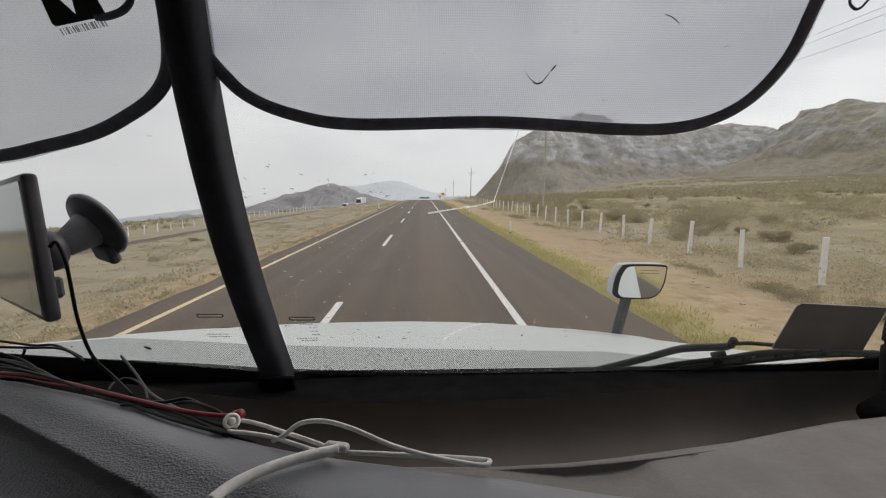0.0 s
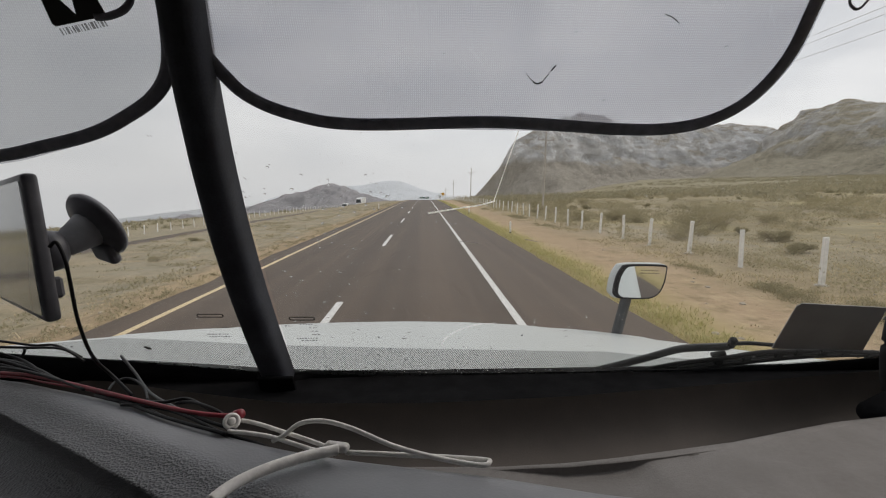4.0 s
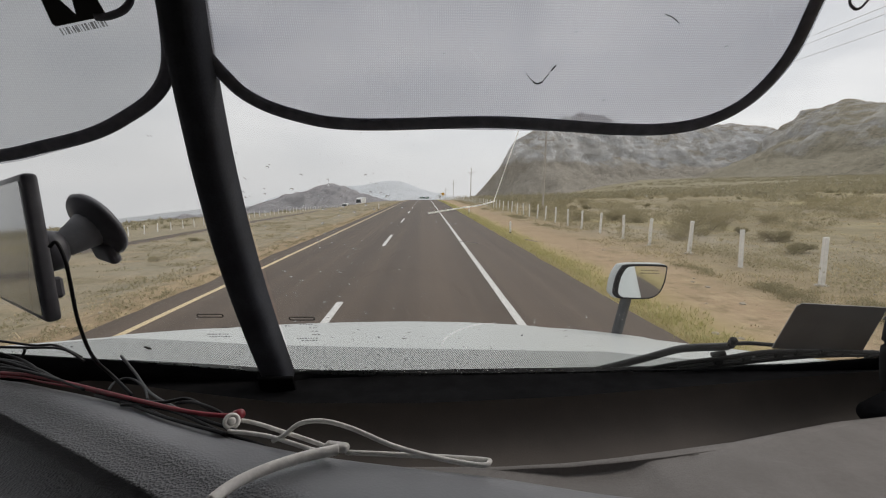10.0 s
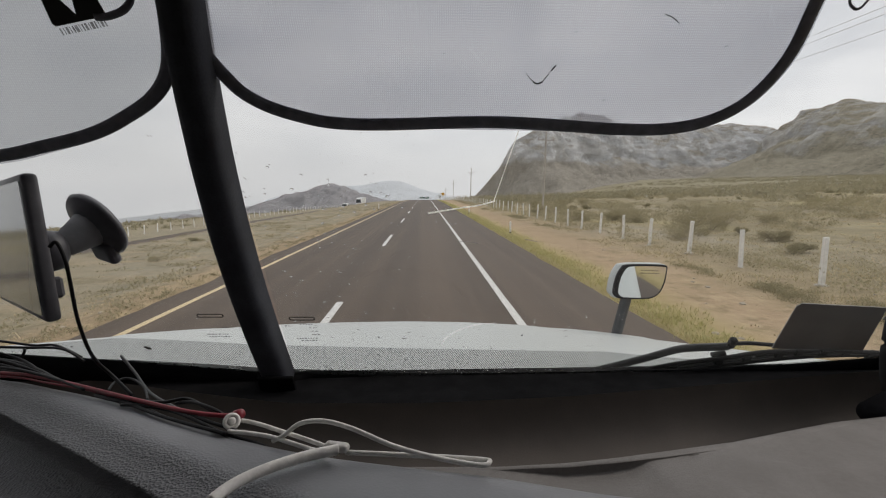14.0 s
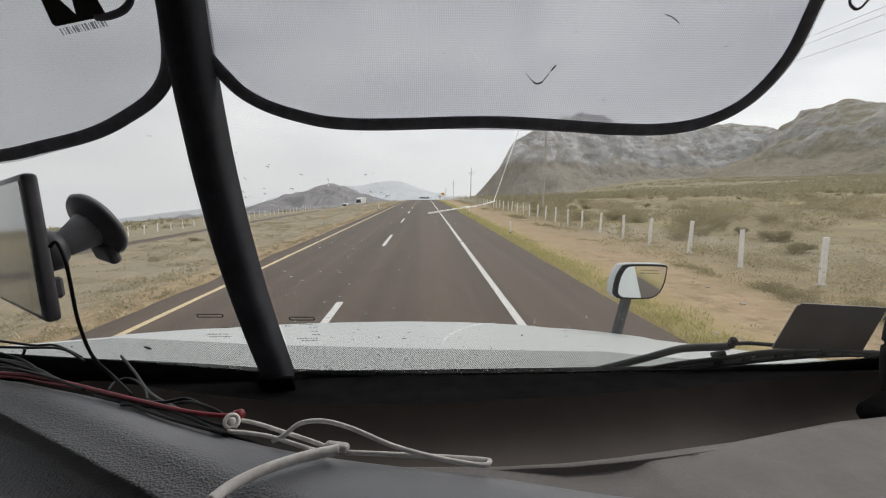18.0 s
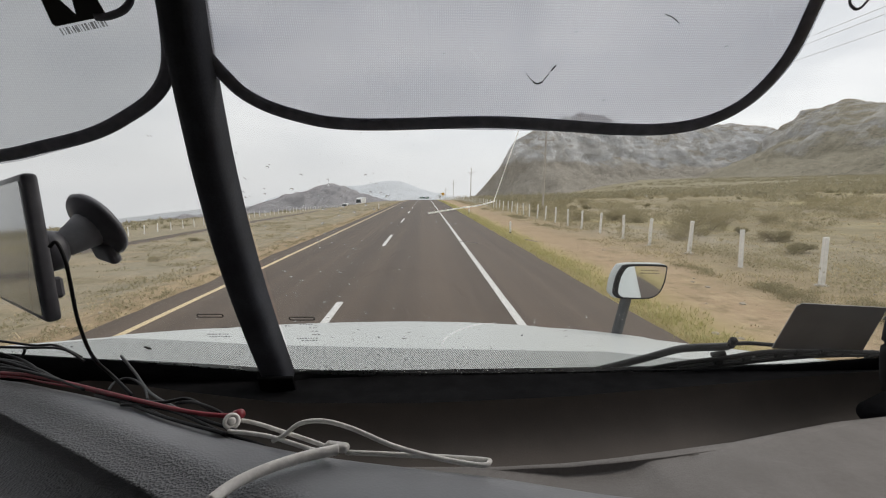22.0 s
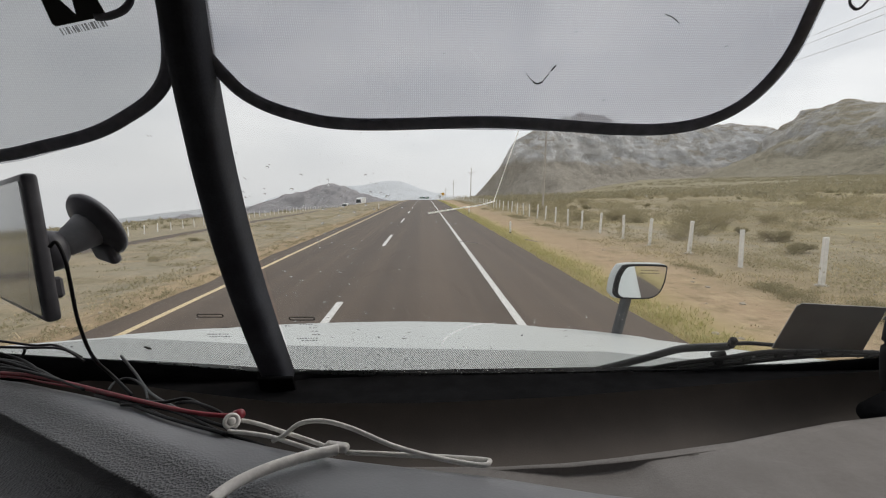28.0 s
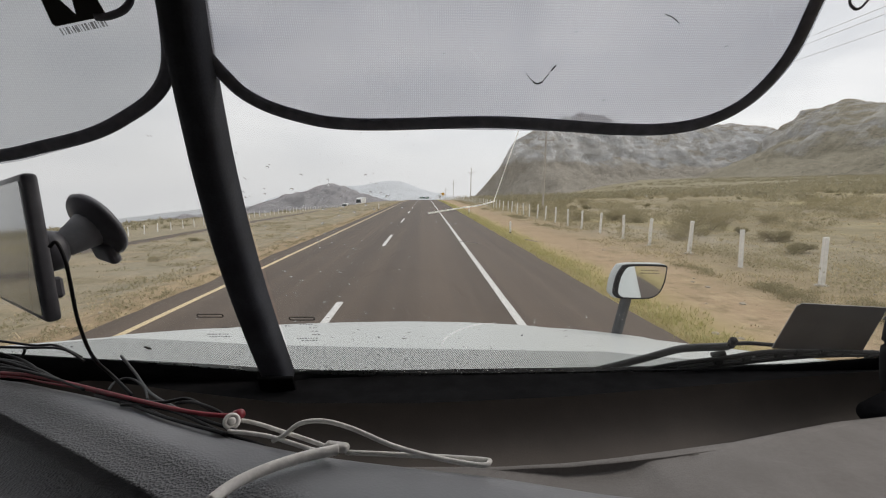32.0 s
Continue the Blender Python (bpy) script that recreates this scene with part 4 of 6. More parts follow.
# reduce-speed boards on both sides
for x in (5.4, -7.6):
    at = pose(x, 372, ground_z(x, 372))
    ob = thing("reduce_speed_sign", "white rectangular road sign with dark capital letters", "road sign", at, "reduce speed signs")
    posts_of(ob, at, (0.0,), 1.4, M["sign_post"], 0.07)
    part("board", slab(rounded(1.85, 0.65, 0.03), 0.012, None, 0.002), M["sign_white"], ob, "white rectangular board", False, face_at(at, 0, 1.7, 0.0))
    lettering("sign_text", "DISMINUYA SU\nVELOCIDAD", 0.25, M["sign_black"], ob, face_at(at, 0, 1.7, 0.005), 0.95)

# overhead sign bridge
gz = crest(574)
at = pose(-0.6, 574, gz)
ob = thing("overhead_sign_gantry", "steel gantry across the road carrying a green direction board", "road sign", at)
for x in (-7.2, 7.2):
    part("column", tube([Vector((x, 0, z)) for z in (-1.0, 3, 8.0)], 0.22, 12), M["sign_post"], ob, "", True, at)
for z in (6.4, 7.9):
    part("beam", tube([Vector((-7.2, 0, z)), Vector((0, 0, z + 0.1)), Vector((7.2, 0, z))], 0.14, 8), M["sign_post"], ob, "", True, at)
for x in (-3.0, 3.1):
    part("board", slab(rounded(5.6, 2.2, 0.1), 0.05), M["sign_green"], ob, "green direction board", False, face_at(at, x, 7.2, 0.25))
    for z in (6.8, 7.5):
        part("text_bar", slab(rounded(3.6, 0.3, 0.02), 0.01), M["sign_white"], ob, "", False, face_at(at, x, z, 0.29))


# ---- vehicles on the opposite carriageway ----
def wheel_of(ob, at, x, y, radius, width):
    spot = at @ pose(x, y, radius, 0, 90, 0)
    tyre_ = part("wheel", lathe([(radius * 0.55, -width / 2), (radius * 0.94, -width / 2), (radius, -width * 0.35), (radius, width * 0.35), (radius * 0.94, width / 2), (radius * 0.55, width / 2)], 18), M["tyre"], ob, "black tyre", True, spot)
    part("rim", lathe([(radius * 0.55, -width * 0.4), (radius * 0.2, -width * 0.1), (radius * 0.2, width * 0.1), (radius * 0.55, width * 0.4)], 14), M["steel"], tyre_, "steel rim", True, spot)


def cut_side(profile, width):
    """A body from its side outline (y along, z up), given a width across and a little tumblehome."""
    bm = bmesh.new()
    cols = []
    for x in (-width / 2, width / 2):
        cols.append([bm.verts.new((x * (1.0 if z < 1.1 else 0.86), y, z)) for y, z in profile])
    bm.faces.new(cols[0])
    bm.faces.new(cols[1][::-1])
    n_ = len(profile)
    for i in range(n_):
        j = (i + 1) % n_
        bm.faces.new((cols[0][j], cols[0][i], cols[1][i], cols[1][j]))
    bmesh.ops.recalc_face_normals(bm, faces=bm.faces[:])
    bmesh.ops.bevel(bm, geom=bm.edges[:], offset=0.04, segments=2, affect="EDGES")
    return bm


at = pose(-24.0, 138, crest(138) - 2.95)
van = thing("passenger_van", "white van driving on the opposite carriageway", "van", at)
part("body", cut_side([(-2.4, 0.35), (-2.45, 0.85), (-1.75, 1.1), (-1.0, 1.95), (2.2, 2.0), (2.4, 1.1), (2.4, 0.35)], 1.85), M["car_white"], van, "white painted body", False, at)
part("windscreen", slab([(-0.72, -0.36), (0.72, -0.36), (0.66, 0.38), (-0.66, 0.38)], 0.02), M["car_glass"], van, "dark windscreen", False, at @ pose(0, -1.44, 1.55, 49, 0, 0))
for sx in (-1, 1):
    part("side_window", box((0.03, 1.9, 0.5), (0.845 * sx, 0.45, 1.52), 0.01, 1), M["car_glass"], van, "dark side window", False, at)
    part("headlight", box((0.28, 0.06, 0.16), (0.66 * sx, -2.42, 0.78), 0.02, 1), M["sign_white"], van, "pale headlight", False, at)
    for y in (-1.5, 1.5):
        wheel_of(van, at, 0.82 * sx, y, 0.34, 0.22)
part("bumper", box((1.8, 0.12, 0.22), (0, -2.44, 0.46), 0.04, 2), M["rubber"], van, "black bumper", False, at)

at = pose(-27.4, 196, crest(196) - 2.95)
lorry = thing("box_lorry", "white articulated lorry driving on the opposite carriageway", "lorry", at)
part("cab", cut_side([(-8.2, 0.5), (-8.25, 1.5), (-6.6, 1.75), (-6.1, 3.4), (-4.4, 3.7), (-4.3, 0.5)], 2.4), M["car_white"], lorry, "white cab", False, at)
part("windscreen", slab([(-0.95, -0.7), (0.95, -0.7), (0.9, 0.7), (-0.9, 0.7)], 0.02), M["car_glass"], lorry, "dark windscreen", False, at @ pose(0, -6.42, 2.6, 74, 0, 0))
part("trailer", box((2.5, 12.2, 2.7), (0, 2.4, 2.6), 0.04, 1), M["car_white"], lorry, "white box trailer", False, at)
part("chassis", box((1.0, 14.5, 0.25), (0, 0.6, 1.0), 0.02, 1), M["rubber"], lorry, "", False, at)
for sx in (-1, 1):
    for y in (-7.0, -3.6, 5.6, 6.9):
        wheel_of(lorry, at, 1.05 * sx, y, 0.5, 0.3)


# ---- plants ----
def leaf_cloud(seed, count, rx, rz, leaf, lift=0.0):
    """Loose small leaves in an uneven dome, with gaps."""
    r = random.Random(seed)
    bm = bmesh.new()
    lobes = [(r.uniform(-0.6, 0.6) * rx, r.uniform(-0.6, 0.6) * rx, r.uniform(0.25, 0.75) * rz, r.uniform(0.3, 0.55)) for _ in range(9)]
    for _ in range(count):
        cx, cy, cz, k = r.choice(lobes)
        d = Vector((r.gauss(0, 1), r.gauss(0, 1), r.gauss(0, 1))).normalized() * (r.random() ** 0.5)
        p = Vector((cx + d.x * k * rx, cy + d.y * k * rx, max(0.03, cz + d.z * k * rz) + lift))
        a = Vector((r.gauss(0, 1), r.gauss(0, 1), r.gauss(0, 1) + 0.6)).normalized() * leaf * r.uniform(0.6, 1.3)
        b = a.orthogonal().normalized() * leaf * 0.4
        bm.faces.new([bm.verts.new(p - b), bm.verts.new(p + b), bm.verts.new(p + a)])
    return bm


def shrub(seed, rx, rz, at):
    ob = thing("desert_shrub", "low olive-brown desert shrub with sparse small leaves", "shrub", at, "desert shrubs")
    r = random.Random(seed)
    bm = bmesh.new()
    for _ in range(11):
        tip = Vector((r.uniform(-0.8, 0.8) * rx, r.uniform(-0.8, 0.8) * rx, r.uniform(0.45, 0.95) * rz))
        mid = tip * 0.5 + Vector((r.uniform(-0.1, 0.1), r.uniform(-0.1, 0.1), 0.08))
        tube([Vector((0, 0, -0.1)), mid, tip], lambda s: 0.022 - 0.016 * s, 4, bm)
    part("stems", bm, M["shrub_twig"], ob, "thin bare brown stems", False, at)
    part("crown", leaf_cloud(seed, 2600, rx, rz, 0.06), M["shrub_leaf"], ob, "", False, at)
    return ob


origin_shrubs = []
for i, (x, y, rx, rz) in enumerate(((19.5, 30, 1.7, 0.85), (16.5, 20.5, 0.9, 0.5), (24, 38, 2.4, 1.05), (14.2, 16.5, 0.7, 0.36))):
    origin_shrubs.append(shrub(20 + i, rx, rz, pose(x, y, ground_z(x, y))))
r = random.Random(11)
for i in range(170):
    y = 4 + 126 * r.random() ** 1.15
    x = r.uniform(12.2, 20) if r.random() < 0.45 else r.uniform(20, 70)
    s = r.uniform(0.4, 0.95) * (0.75 if x < 14 else 1.0)
    ob = copy_thing(r.choice(origin_shrubs), pose(x, y, ground_z(x, y), 0, 0, r.uniform(0, 360)))
    ob.matrix_basis = ob.matrix_basis @ Matrix.Diagonal((s, s, s * r.uniform(1.1, 1.7), 1))
for x, y, s in ((-13, 26, 0.35), (-16, 40, 0.4), (-10.5, 18, 0.25), (-43, 95, 0.6), (-60, 120, 0.8)):
    ob = copy_thing(r.choice(origin_shrubs), pose(x, y, ground_z(x, y), 0, 0, x * 31))
    ob.matrix_basis = ob.matrix_basis @ Matrix.Diagonal((s, s, s, 1))


def blades(name, spots, height, spread, count, width, material, label, category, seed):
    """Tufts of bent blades, each blade two tapered triangles."""
    r = random.Random(seed)
    verts, faces = [], []
    for x, y, k in spots:
        z = ground_z(x, y) - 0.02
        for _ in range(count):
            a = r.uniform(0, 2 * math.pi)
            ox, oy = r.gauss(0, spread), r.gauss(0, spread)
            h = height * k * r.uniform(0.5, 1.25)
            lean = r.uniform(0.4, 1.5) * h
            wx, wy = -math.sin(a) * width, math.cos(a) * width
            n = len(verts)
            bx, by = x + ox, y + oy
            mx_, my_ = bx + math.cos(a) * lean * 0.35, by + math.sin(a) * lean * 0.35
            verts += [(bx - wx, by - wy, z), (bx + wx, by + wy, z), (mx_ + wx * 0.7, my_ + wy * 0.7, z + h * 0.6), (mx_ - wx * 0.7, my_ - wy * 0.7, z + h * 0.6), (bx + math.cos(a) * lean, by + math.sin(a) * lean, z + h)]
            faces += [(n, n + 1, n + 2, n + 3), (n + 3, n + 2, n + 4)]
    raw_mesh(name, verts, faces, material, "stuff", label, category)


r = random.Random(5)
spots = []
for _ in range(6500):
    y = r.uniform(3, 95) if r.random() < 0.8 else r.uniform(95, 170)
    spots.append((4.2 + abs(r.gauss(0, 0.5)), y, r.uniform(0.5, 1.1)))
blades("verge_grass", spots, 0.13, 0.10, 7, 0.009, M["grass_green"], "yellow-green grass fringe along the asphalt edge", "grass", 1)
spots = []
for _ in range(5200):
    y = 3 + 110 * r.random() ** 1.4
    x = r.uniform(5.0, 30) if r.random() < 0.8 else r.uniform(30, 60)
    if noise.noise((x * 0.12, y * 0.12, 2.0)) + r.uniform(-0.3, 0.3) > -0.05:
        spots.append((x, y, r.uniform(0.4, 1.2) * (0.6 if x < 9 else 1.0)))
for _ in range(3000):
    y = 3 + 90 * r.random() ** 1.3
    x = -r.uniform(6.1, 20.3)
    if noise.noise((x * 0.15, y * 0.15, 8.0)) + r.uniform(-0.3, 0.3) > -0.1:
        spots.append((x, y, r.uniform(0.3, 0.8)))
blades("dry_grass", spots, 0.09, 0.18, 12, 0.015, M["grass_straw"], "scattered tufts of dry straw-coloured grass", "grass", 2)

spots = []
for _ in range(7500):
    y = 2 + 110 * r.random() ** 1.5
    x = 8.6 + 50 * r.random() ** 1.7
    if noise.noise((x * 0.22, y * 0.22, 12.0)) + 0.6 * noise.noise((x * 0.7, y * 0.7, 3.0)) + r.uniform(-0.2, 0.2) > 0.02:
        spots.append((x, y, r.uniform(0.4, 1.3)))
blades("grey_weeds", spots, 0.10, 0.24, 16, 0.016, M["weed_grey"], "low grey-olive weeds between the fence posts and the scrub", "weeds", 6)

# scattered stones
r = random.Random(8)
verts, faces = [], []
ico = bmesh.new()
bmesh.ops.create_icosphere(ico, subdivisions=1, radius=1.0)
iv, jf = [v.co.copy() for v in ico.verts], [[v.index for v in f.verts] for f in ico.faces]
ico.free()
for _ in range(900):
    y = 3 + 70 * r.random() ** 1.4
    x = r.uniform(4.6, 24) if r.random() < 0.65 else -r.uniform(6.2, 19)
    s = 0.018 + 0.06 * r.random() ** 3
    z = ground_z(x, y)
    n = len(verts)
    sx, sy, sz = s * r.uniform(0.7, 1.4), s * r.uniform(0.7, 1.4), s * r.uniform(0.4, 0.8)
    verts += [(x + v.x * sx, y + v.y * sy, z + v.z * sz) for v in iv]
    faces += [[n + i for i in f] for f in jf]
raw_mesh("roadside_stones", verts, faces, M["stone"], "stuff", "loose pale stones on the dry verge", "stones")

# soft clumps of scrub: each one a loose heap of small leaves, thicker below
def clumps(name, spots, per, leaf, material, label, seed):
    """spots: x, y, half width, height of each clump."""
    g = np.random.RandomState(seed)
    c = np.array([(x, y, ground_z(x, y), w, h) for x, y, w, h in spots])
    c = np.repeat(c, per, axis=0)
    n = len(c)
    d = g.normal(0, 0.5, (n, 2))
    up = np.abs(g.normal(0, 0.5, n)) * np.exp(-0.7 * (d ** 2).sum(1))
    mid = np.stack([c[:, 0] + d[:, 0] * c[:, 3], c[:, 1] + d[:, 1] * c[:, 3], c[:, 2] + up * c[:, 4]], 1)
    size = leaf * c[:, 3] ** 0.6 * g.uniform(0.6, 1.4, n)
    corner = g.normal(0, 1, (n, 3, 3)) * size[:, None, None]
    corner[:, 2, 2] = np.abs(corner[:, 2, 2]) + size * 0.6
    verts = (mid[:, None, :] + corner).reshape(-1, 3)
    faces = np.arange(n * 3).reshape(-1, 3)
    raw_mesh(name, verts.tolist(), faces.tolist(), material, "stuff", label, "scrub")


r = random.Random(31)
spots = []
for _ in range(8500):
    y = 5 + 150 * r.random() ** 1.2
    x = 10.9 + 75 * r.random() ** 1.35
    if noise.noise((x * 0.09, y * 0.06, 16.0)) + 0.7 * noise.noise((x * 0.3, y * 0.25, 5.0)) + r.uniform(-0.25, 0.25) > 0.0:
        spots.append((x, y, r.uniform(0.15, 0.55) * (1 + x / 60), r.uniform(0.1, 0.5) * (1 + x / 70)))
clumps("low_scrub", spots, 95, 0.034, M["scrub_near"], "low straw and olive scrub beyond the fence posts", 31)

spots = []
for _ in range(2200):
    y = 6 + 130 * r.random() ** 1.3
    x = 8.9 + 0.5 * noise.noise((0.0, y * 0.12, 21.0)) + r.gauss(0, 0.28)
    if noise.noise((x * 0.5, y * 0.16, 4.0)) + 0.6 * noise.noise((x, y * 0.6, 9.0)) + r.uniform(-0.2, 0.2) > 0.22:
        spots.append((x, y, r.uniform(0.12, 0.34), r.uniform(0.05, 0.18)))
for _ in range(170):
    y = 8 + 120 * r.random()
    x = 10.2 + r.gauss(0.25, 0.5)
    spots.append((x, y, r.uniform(0.25, 0.7), r.uniform(0.35, 0.9)))
clumps("bank_weeds", spots, 110, 0.032, M["weed_olive"], "olive weeds and small bushes along the fence posts", 12)

# dry tufts on the median and along the yellow line
spots = []
for _ in range(3200):
    y = 5 + 110 * r.random() ** 1.35
    x = -6.0 - 14.0 * r.random()
    if noise.noise((x * 0.3, y * 0.14, 27.0)) + 0.5 * noise.noise((x * 0.9, y * 0.5, 6.0)) + r.uniform(-0.2, 0.2) > 0.06:
        spots.append((x, y, r.uniform(0.12, 0.4), r.uniform(0.04, 0.16)))
for _ in range(420):
    y = 5 + 120 * r.random() ** 1.2
    spots.append((-5.82 - abs(r.gauss(0, 0.12)), y, r.uniform(0.08, 0.2), r.uniform(0.04, 0.12)))
clumps("median_tufts", spots, 46, 0.042, M["scrub_near"], "low dry tufts on the sandy median", 14)

# looser bushes between the fence and the foot of the hill
spots = []
for _ in range(1500):
    y = 12 + 170 * r.random() ** 1.15
    x = 11.6 + 95 * r.random() ** 1.2
    if noise.noise((x * 0.05, y * 0.035, 31.0)) + r.uniform(-0.35, 0.35) > 0.05:
        k = r.uniform(0.35, 1.0) * (1 + x / 90)
        spots.append((x, y, k, k * r.uniform(0.5, 0.9)))
clumps("loose_bushes", spots, 170, 0.06, M["scrub_near"], "loose olive and straw bushes on the plain", 18)

# far scrub over the plain, on both sides
r = random.Random(9)
spots = []
for _ in range(15000):
    y = 30 + 620 * r.random() ** 1.25
    x = r.uniform(14, 60 + y * 1.0)
    if x < 50 and y < 90:
        continue
    if noise.noise((x * 0.02, y * 0.012, 6.0)) + 0.6 * noise.noise((x * 0.07, y * 0.05, 2.0)) + r.uniform(-0.25, 0.25) > -0.14:
        spots.append((x, y, r.uniform(0.6, 1.9), r.uniform(0.5, 1.5)))
for _ in range(1300):
    y = 60 + 700 * r.random() ** 1.2
    x = -r.uniform(42, 80 + y * 0.9)
    spots.append((x, y, r.uniform(0.5, 1.5), r.uniform(0.3, 0.8)))
clumps("desert_scrub", spots, 36, 0.16, M["scrub_far"], "low brown and olive scrub scattered over the plain", 9)


# ---- the lorry: shell, bonnet, windscreen ----
CAB = pose(0, 0, EYE_Z)  # cab measures are taken from the camera's place
CX = -0.245  # the lorry's middle line
LEAN = math.atan2(0.293, 0.4875)
GLASS = CAB @ Matrix(((1, 0, 0, 0), (0, -math.sin(LEAN), -math.cos(LEAN), 0.75), (0, math.cos(LEAN), -math.sin(LEAN), -0.30), (0, 0, 0, 1)))  # x across, y up the glass, z inwards

truck = thing("truck", "white lorry cab with a dark interior and split windscreen", "truck", pose(CX, 1.0, 0))

# shell
X0, X1, ROOF, FLOOR = CX - 1.2, CX + 1.2, 0.40, -1.45
part("roof", box((2.4, 2.1, 0.06), (CX, -0.68, ROOF), 0.02, 2), M["cab_grey"], truck, "grey headliner roof", False, CAB)
part("rear_wall", box((2.28, 0.06, 1.80), (CX, -1.68, -0.53), 0.01, 1), M["cab_grey"], truck, "grey rear wall", False, CAB)
part("floor", box((2.28, 2.4, 0.06), (CX, -0.5, FLOOR), 0.01, 1), M["rubber"], truck, "black rubber floor", False, CAB)
# unseen sides; panel tops and wide rear pillars trim the daylight on the dashboard
for sx in (X0 + 0.03, X1 - 0.03):
    top = -0.16 if sx < 0 else -0.12
    part("side_panel", box((0.06, 2.42, top + 1.42), (sx, -0.47, (top - 1.42) / 2), 0.02, 1), M["cab_grey"], truck, "", False, CAB)
    part("side_header", box((0.06, 1.9, 0.14), (sx, -0.73, 0.30), 0.02, 1), M["cab_grey"], truck, "", False, CAB)
    part("rear_pillar", box((0.06, 1.15, 0.54), (sx, -1.07, -0.04), 0.02, 1), M["cab_grey"], truck, "", False, CAB)
    part("windscreen_pillar", tube([Vector((sx, 0.80, -0.38)), Vector((sx, 0.56, 0.02)), Vector((sx, 0.33, 0.40))], 0.05, 8), M["black_trim"], truck, "", True, CAB)
    out = sx + (0.036 if sx > 0 else -0.036)
    part("outer_skin", box((0.008, 2.40, top + 1.40), (out, -0.47, (top - 1.42) / 2), 0.003, 1), M["bonnet_paint"], truck, "white outer cab panel", False, CAB)
    part("outer_skin", box((0.008, 1.13, 0.53), (out, -1.07, -0.04 + 0.02), 0.003, 1), M["bonnet_paint"], truck, "", False, CAB)
part("roof_skin", box((2.44, 2.12, 0.012), (CX, -0.68, ROOF + 0.037), 0.005, 1), M["bonnet_paint"], truck, "white outer roof", False, CAB)
part("rear_skin", box((2.36, 0.01, 1.80), (CX, -1.716, -0.53), 0.004, 1), M["bonnet_paint"], truck, "white outer rear panel", False, CAB)
part("windscreen_header", box((2.3, 0.10, 0.08), (CX, 0.335, 0.372), 0.02, 2), M["cab_grey"], truck, "", False, CAB)
part("firewall", box((2.28, 0.05, 1.1), (CX, 0.84, -0.92), 0.01, 1), M["rubber"], truck, "", False, CAB)

# bonnet: broad, low-crowned, falling away at the nose
rows = []
for j in range(30):
    v = j / 29
    yy = 0.83 + 1.30 * min(1.0, v / 0.72)
    nose = max(0.0, (v - 0.66) / 0.34)
    row = []
    for i in range(-4, 45):
        u = max(-1.0, min(1.0, -1 + i / 20))
        turn = max(0, -i, i - 40)  # the rounded side folds down
        half = 1.31 - 0.10 * v + 0.02 * math.sin(turn * 0.39)
        x = -0.17 + u * half
        z = -0.336 - 0.222 * (yy - 0.83) - (0.050 if u < 0 else 0.095) * u * u + 0.042 * u ** 4 * (2.13 - yy) - 0.022 * turn ** 1.6
        z -= 0.004 * math.exp(-((abs(u) - 0.62) / 0.05) ** 2)
        row.append((x, yy + 0.32 * math.sin(nose * math.pi / 2), z - 0.55 * (1 - math.cos(nose * math.pi / 2))))
    rows.append(row)
bonnet = part("bonnet", sheet(rows), M["bonnet_paint"], truck, "wet dusty white bonnet", True, CAB)
for s in (-1, 1):
    part("fender", box((0.34, 1.35, 0.75), (-0.17 + s * 1.0, 1.48, -1.18), 0.12, 4), M["bonnet_paint"], truck, "white front fender", True, CAB)
part("grille", box((1.5, 0.08, 0.95), (-0.17, 2.40, -1.35), 0.03, 2), M["rubber"], truck, "", False, CAB)
part("chassis", box((0.9, 4.2, 0.25), (CX, 0.4, -1.62), 0.02, 1), M["rubber"], truck, "", False, CAB)
for x in (CX - 1.0, CX + 1.0):
    for y in (1.55, -1.2):
        at = CAB @ pose(x, y, -1.78, 0, 90, 0)
        tyre = part("wheel", lathe([(0.30, -0.13), (0.47, -0.14), (0.515, -0.11), (0.52, 0.11), (0.47, 0.14), (0.30, 0.13)], 28), M["tyre"], truck, "black tyre", True, at)
        part("rim", lathe([(0.30, -0.12), (0.22, -0.02), (0.12, 0.03), (0.10, 0.08), (0.12, 0.03), (0.22, 0.02), (0.30, 0.12)], 24), M["steel"], tyre, "steel rim", True, at)

# small spots of road dirt, and rain on the bonnet
def drops(name, spots, squash, material, parent, at, label, seed):
    r_ = random.Random(seed)
    bm = bmesh.new()
    for x, y, s, k in spots:
        m_ = Matrix.Translation((x, y, 0)) @ Matrix.Rotation(r_.uniform(-0.5, 0.5), 4, "Z") @ Matrix.Diagonal((s * k, s, s * squash, 1))
        made = bmesh.ops.create_icosphere(bm, subdivisions=1, radius=1.0, matrix=m_)
        for v in made["verts"]:
            v.co += Vector((r_.uniform(-1, 1), r_.uniform(-1, 1), 0)) * s * 0.18
    ob = part(name, bm, material, parent, label, True, at)
    return tagged(ob, kind="stuff")


def foot_line(a):
    """How high the black trim stands on the glass at a metres across."""
    return between(a, [(-1.3, 0.13), (-0.9, 0.085), (-0.64, 0.047), (-0.47, 0.026), (-0.28, -0.005), (0.0, -0.028), (0.28, -0.030), (0.40, -0.0245), (0.54, -0.0145), (0.652, -0.007), (0.731, 0.0005), (0.81, 0.0085), (1.0, 0.027)])


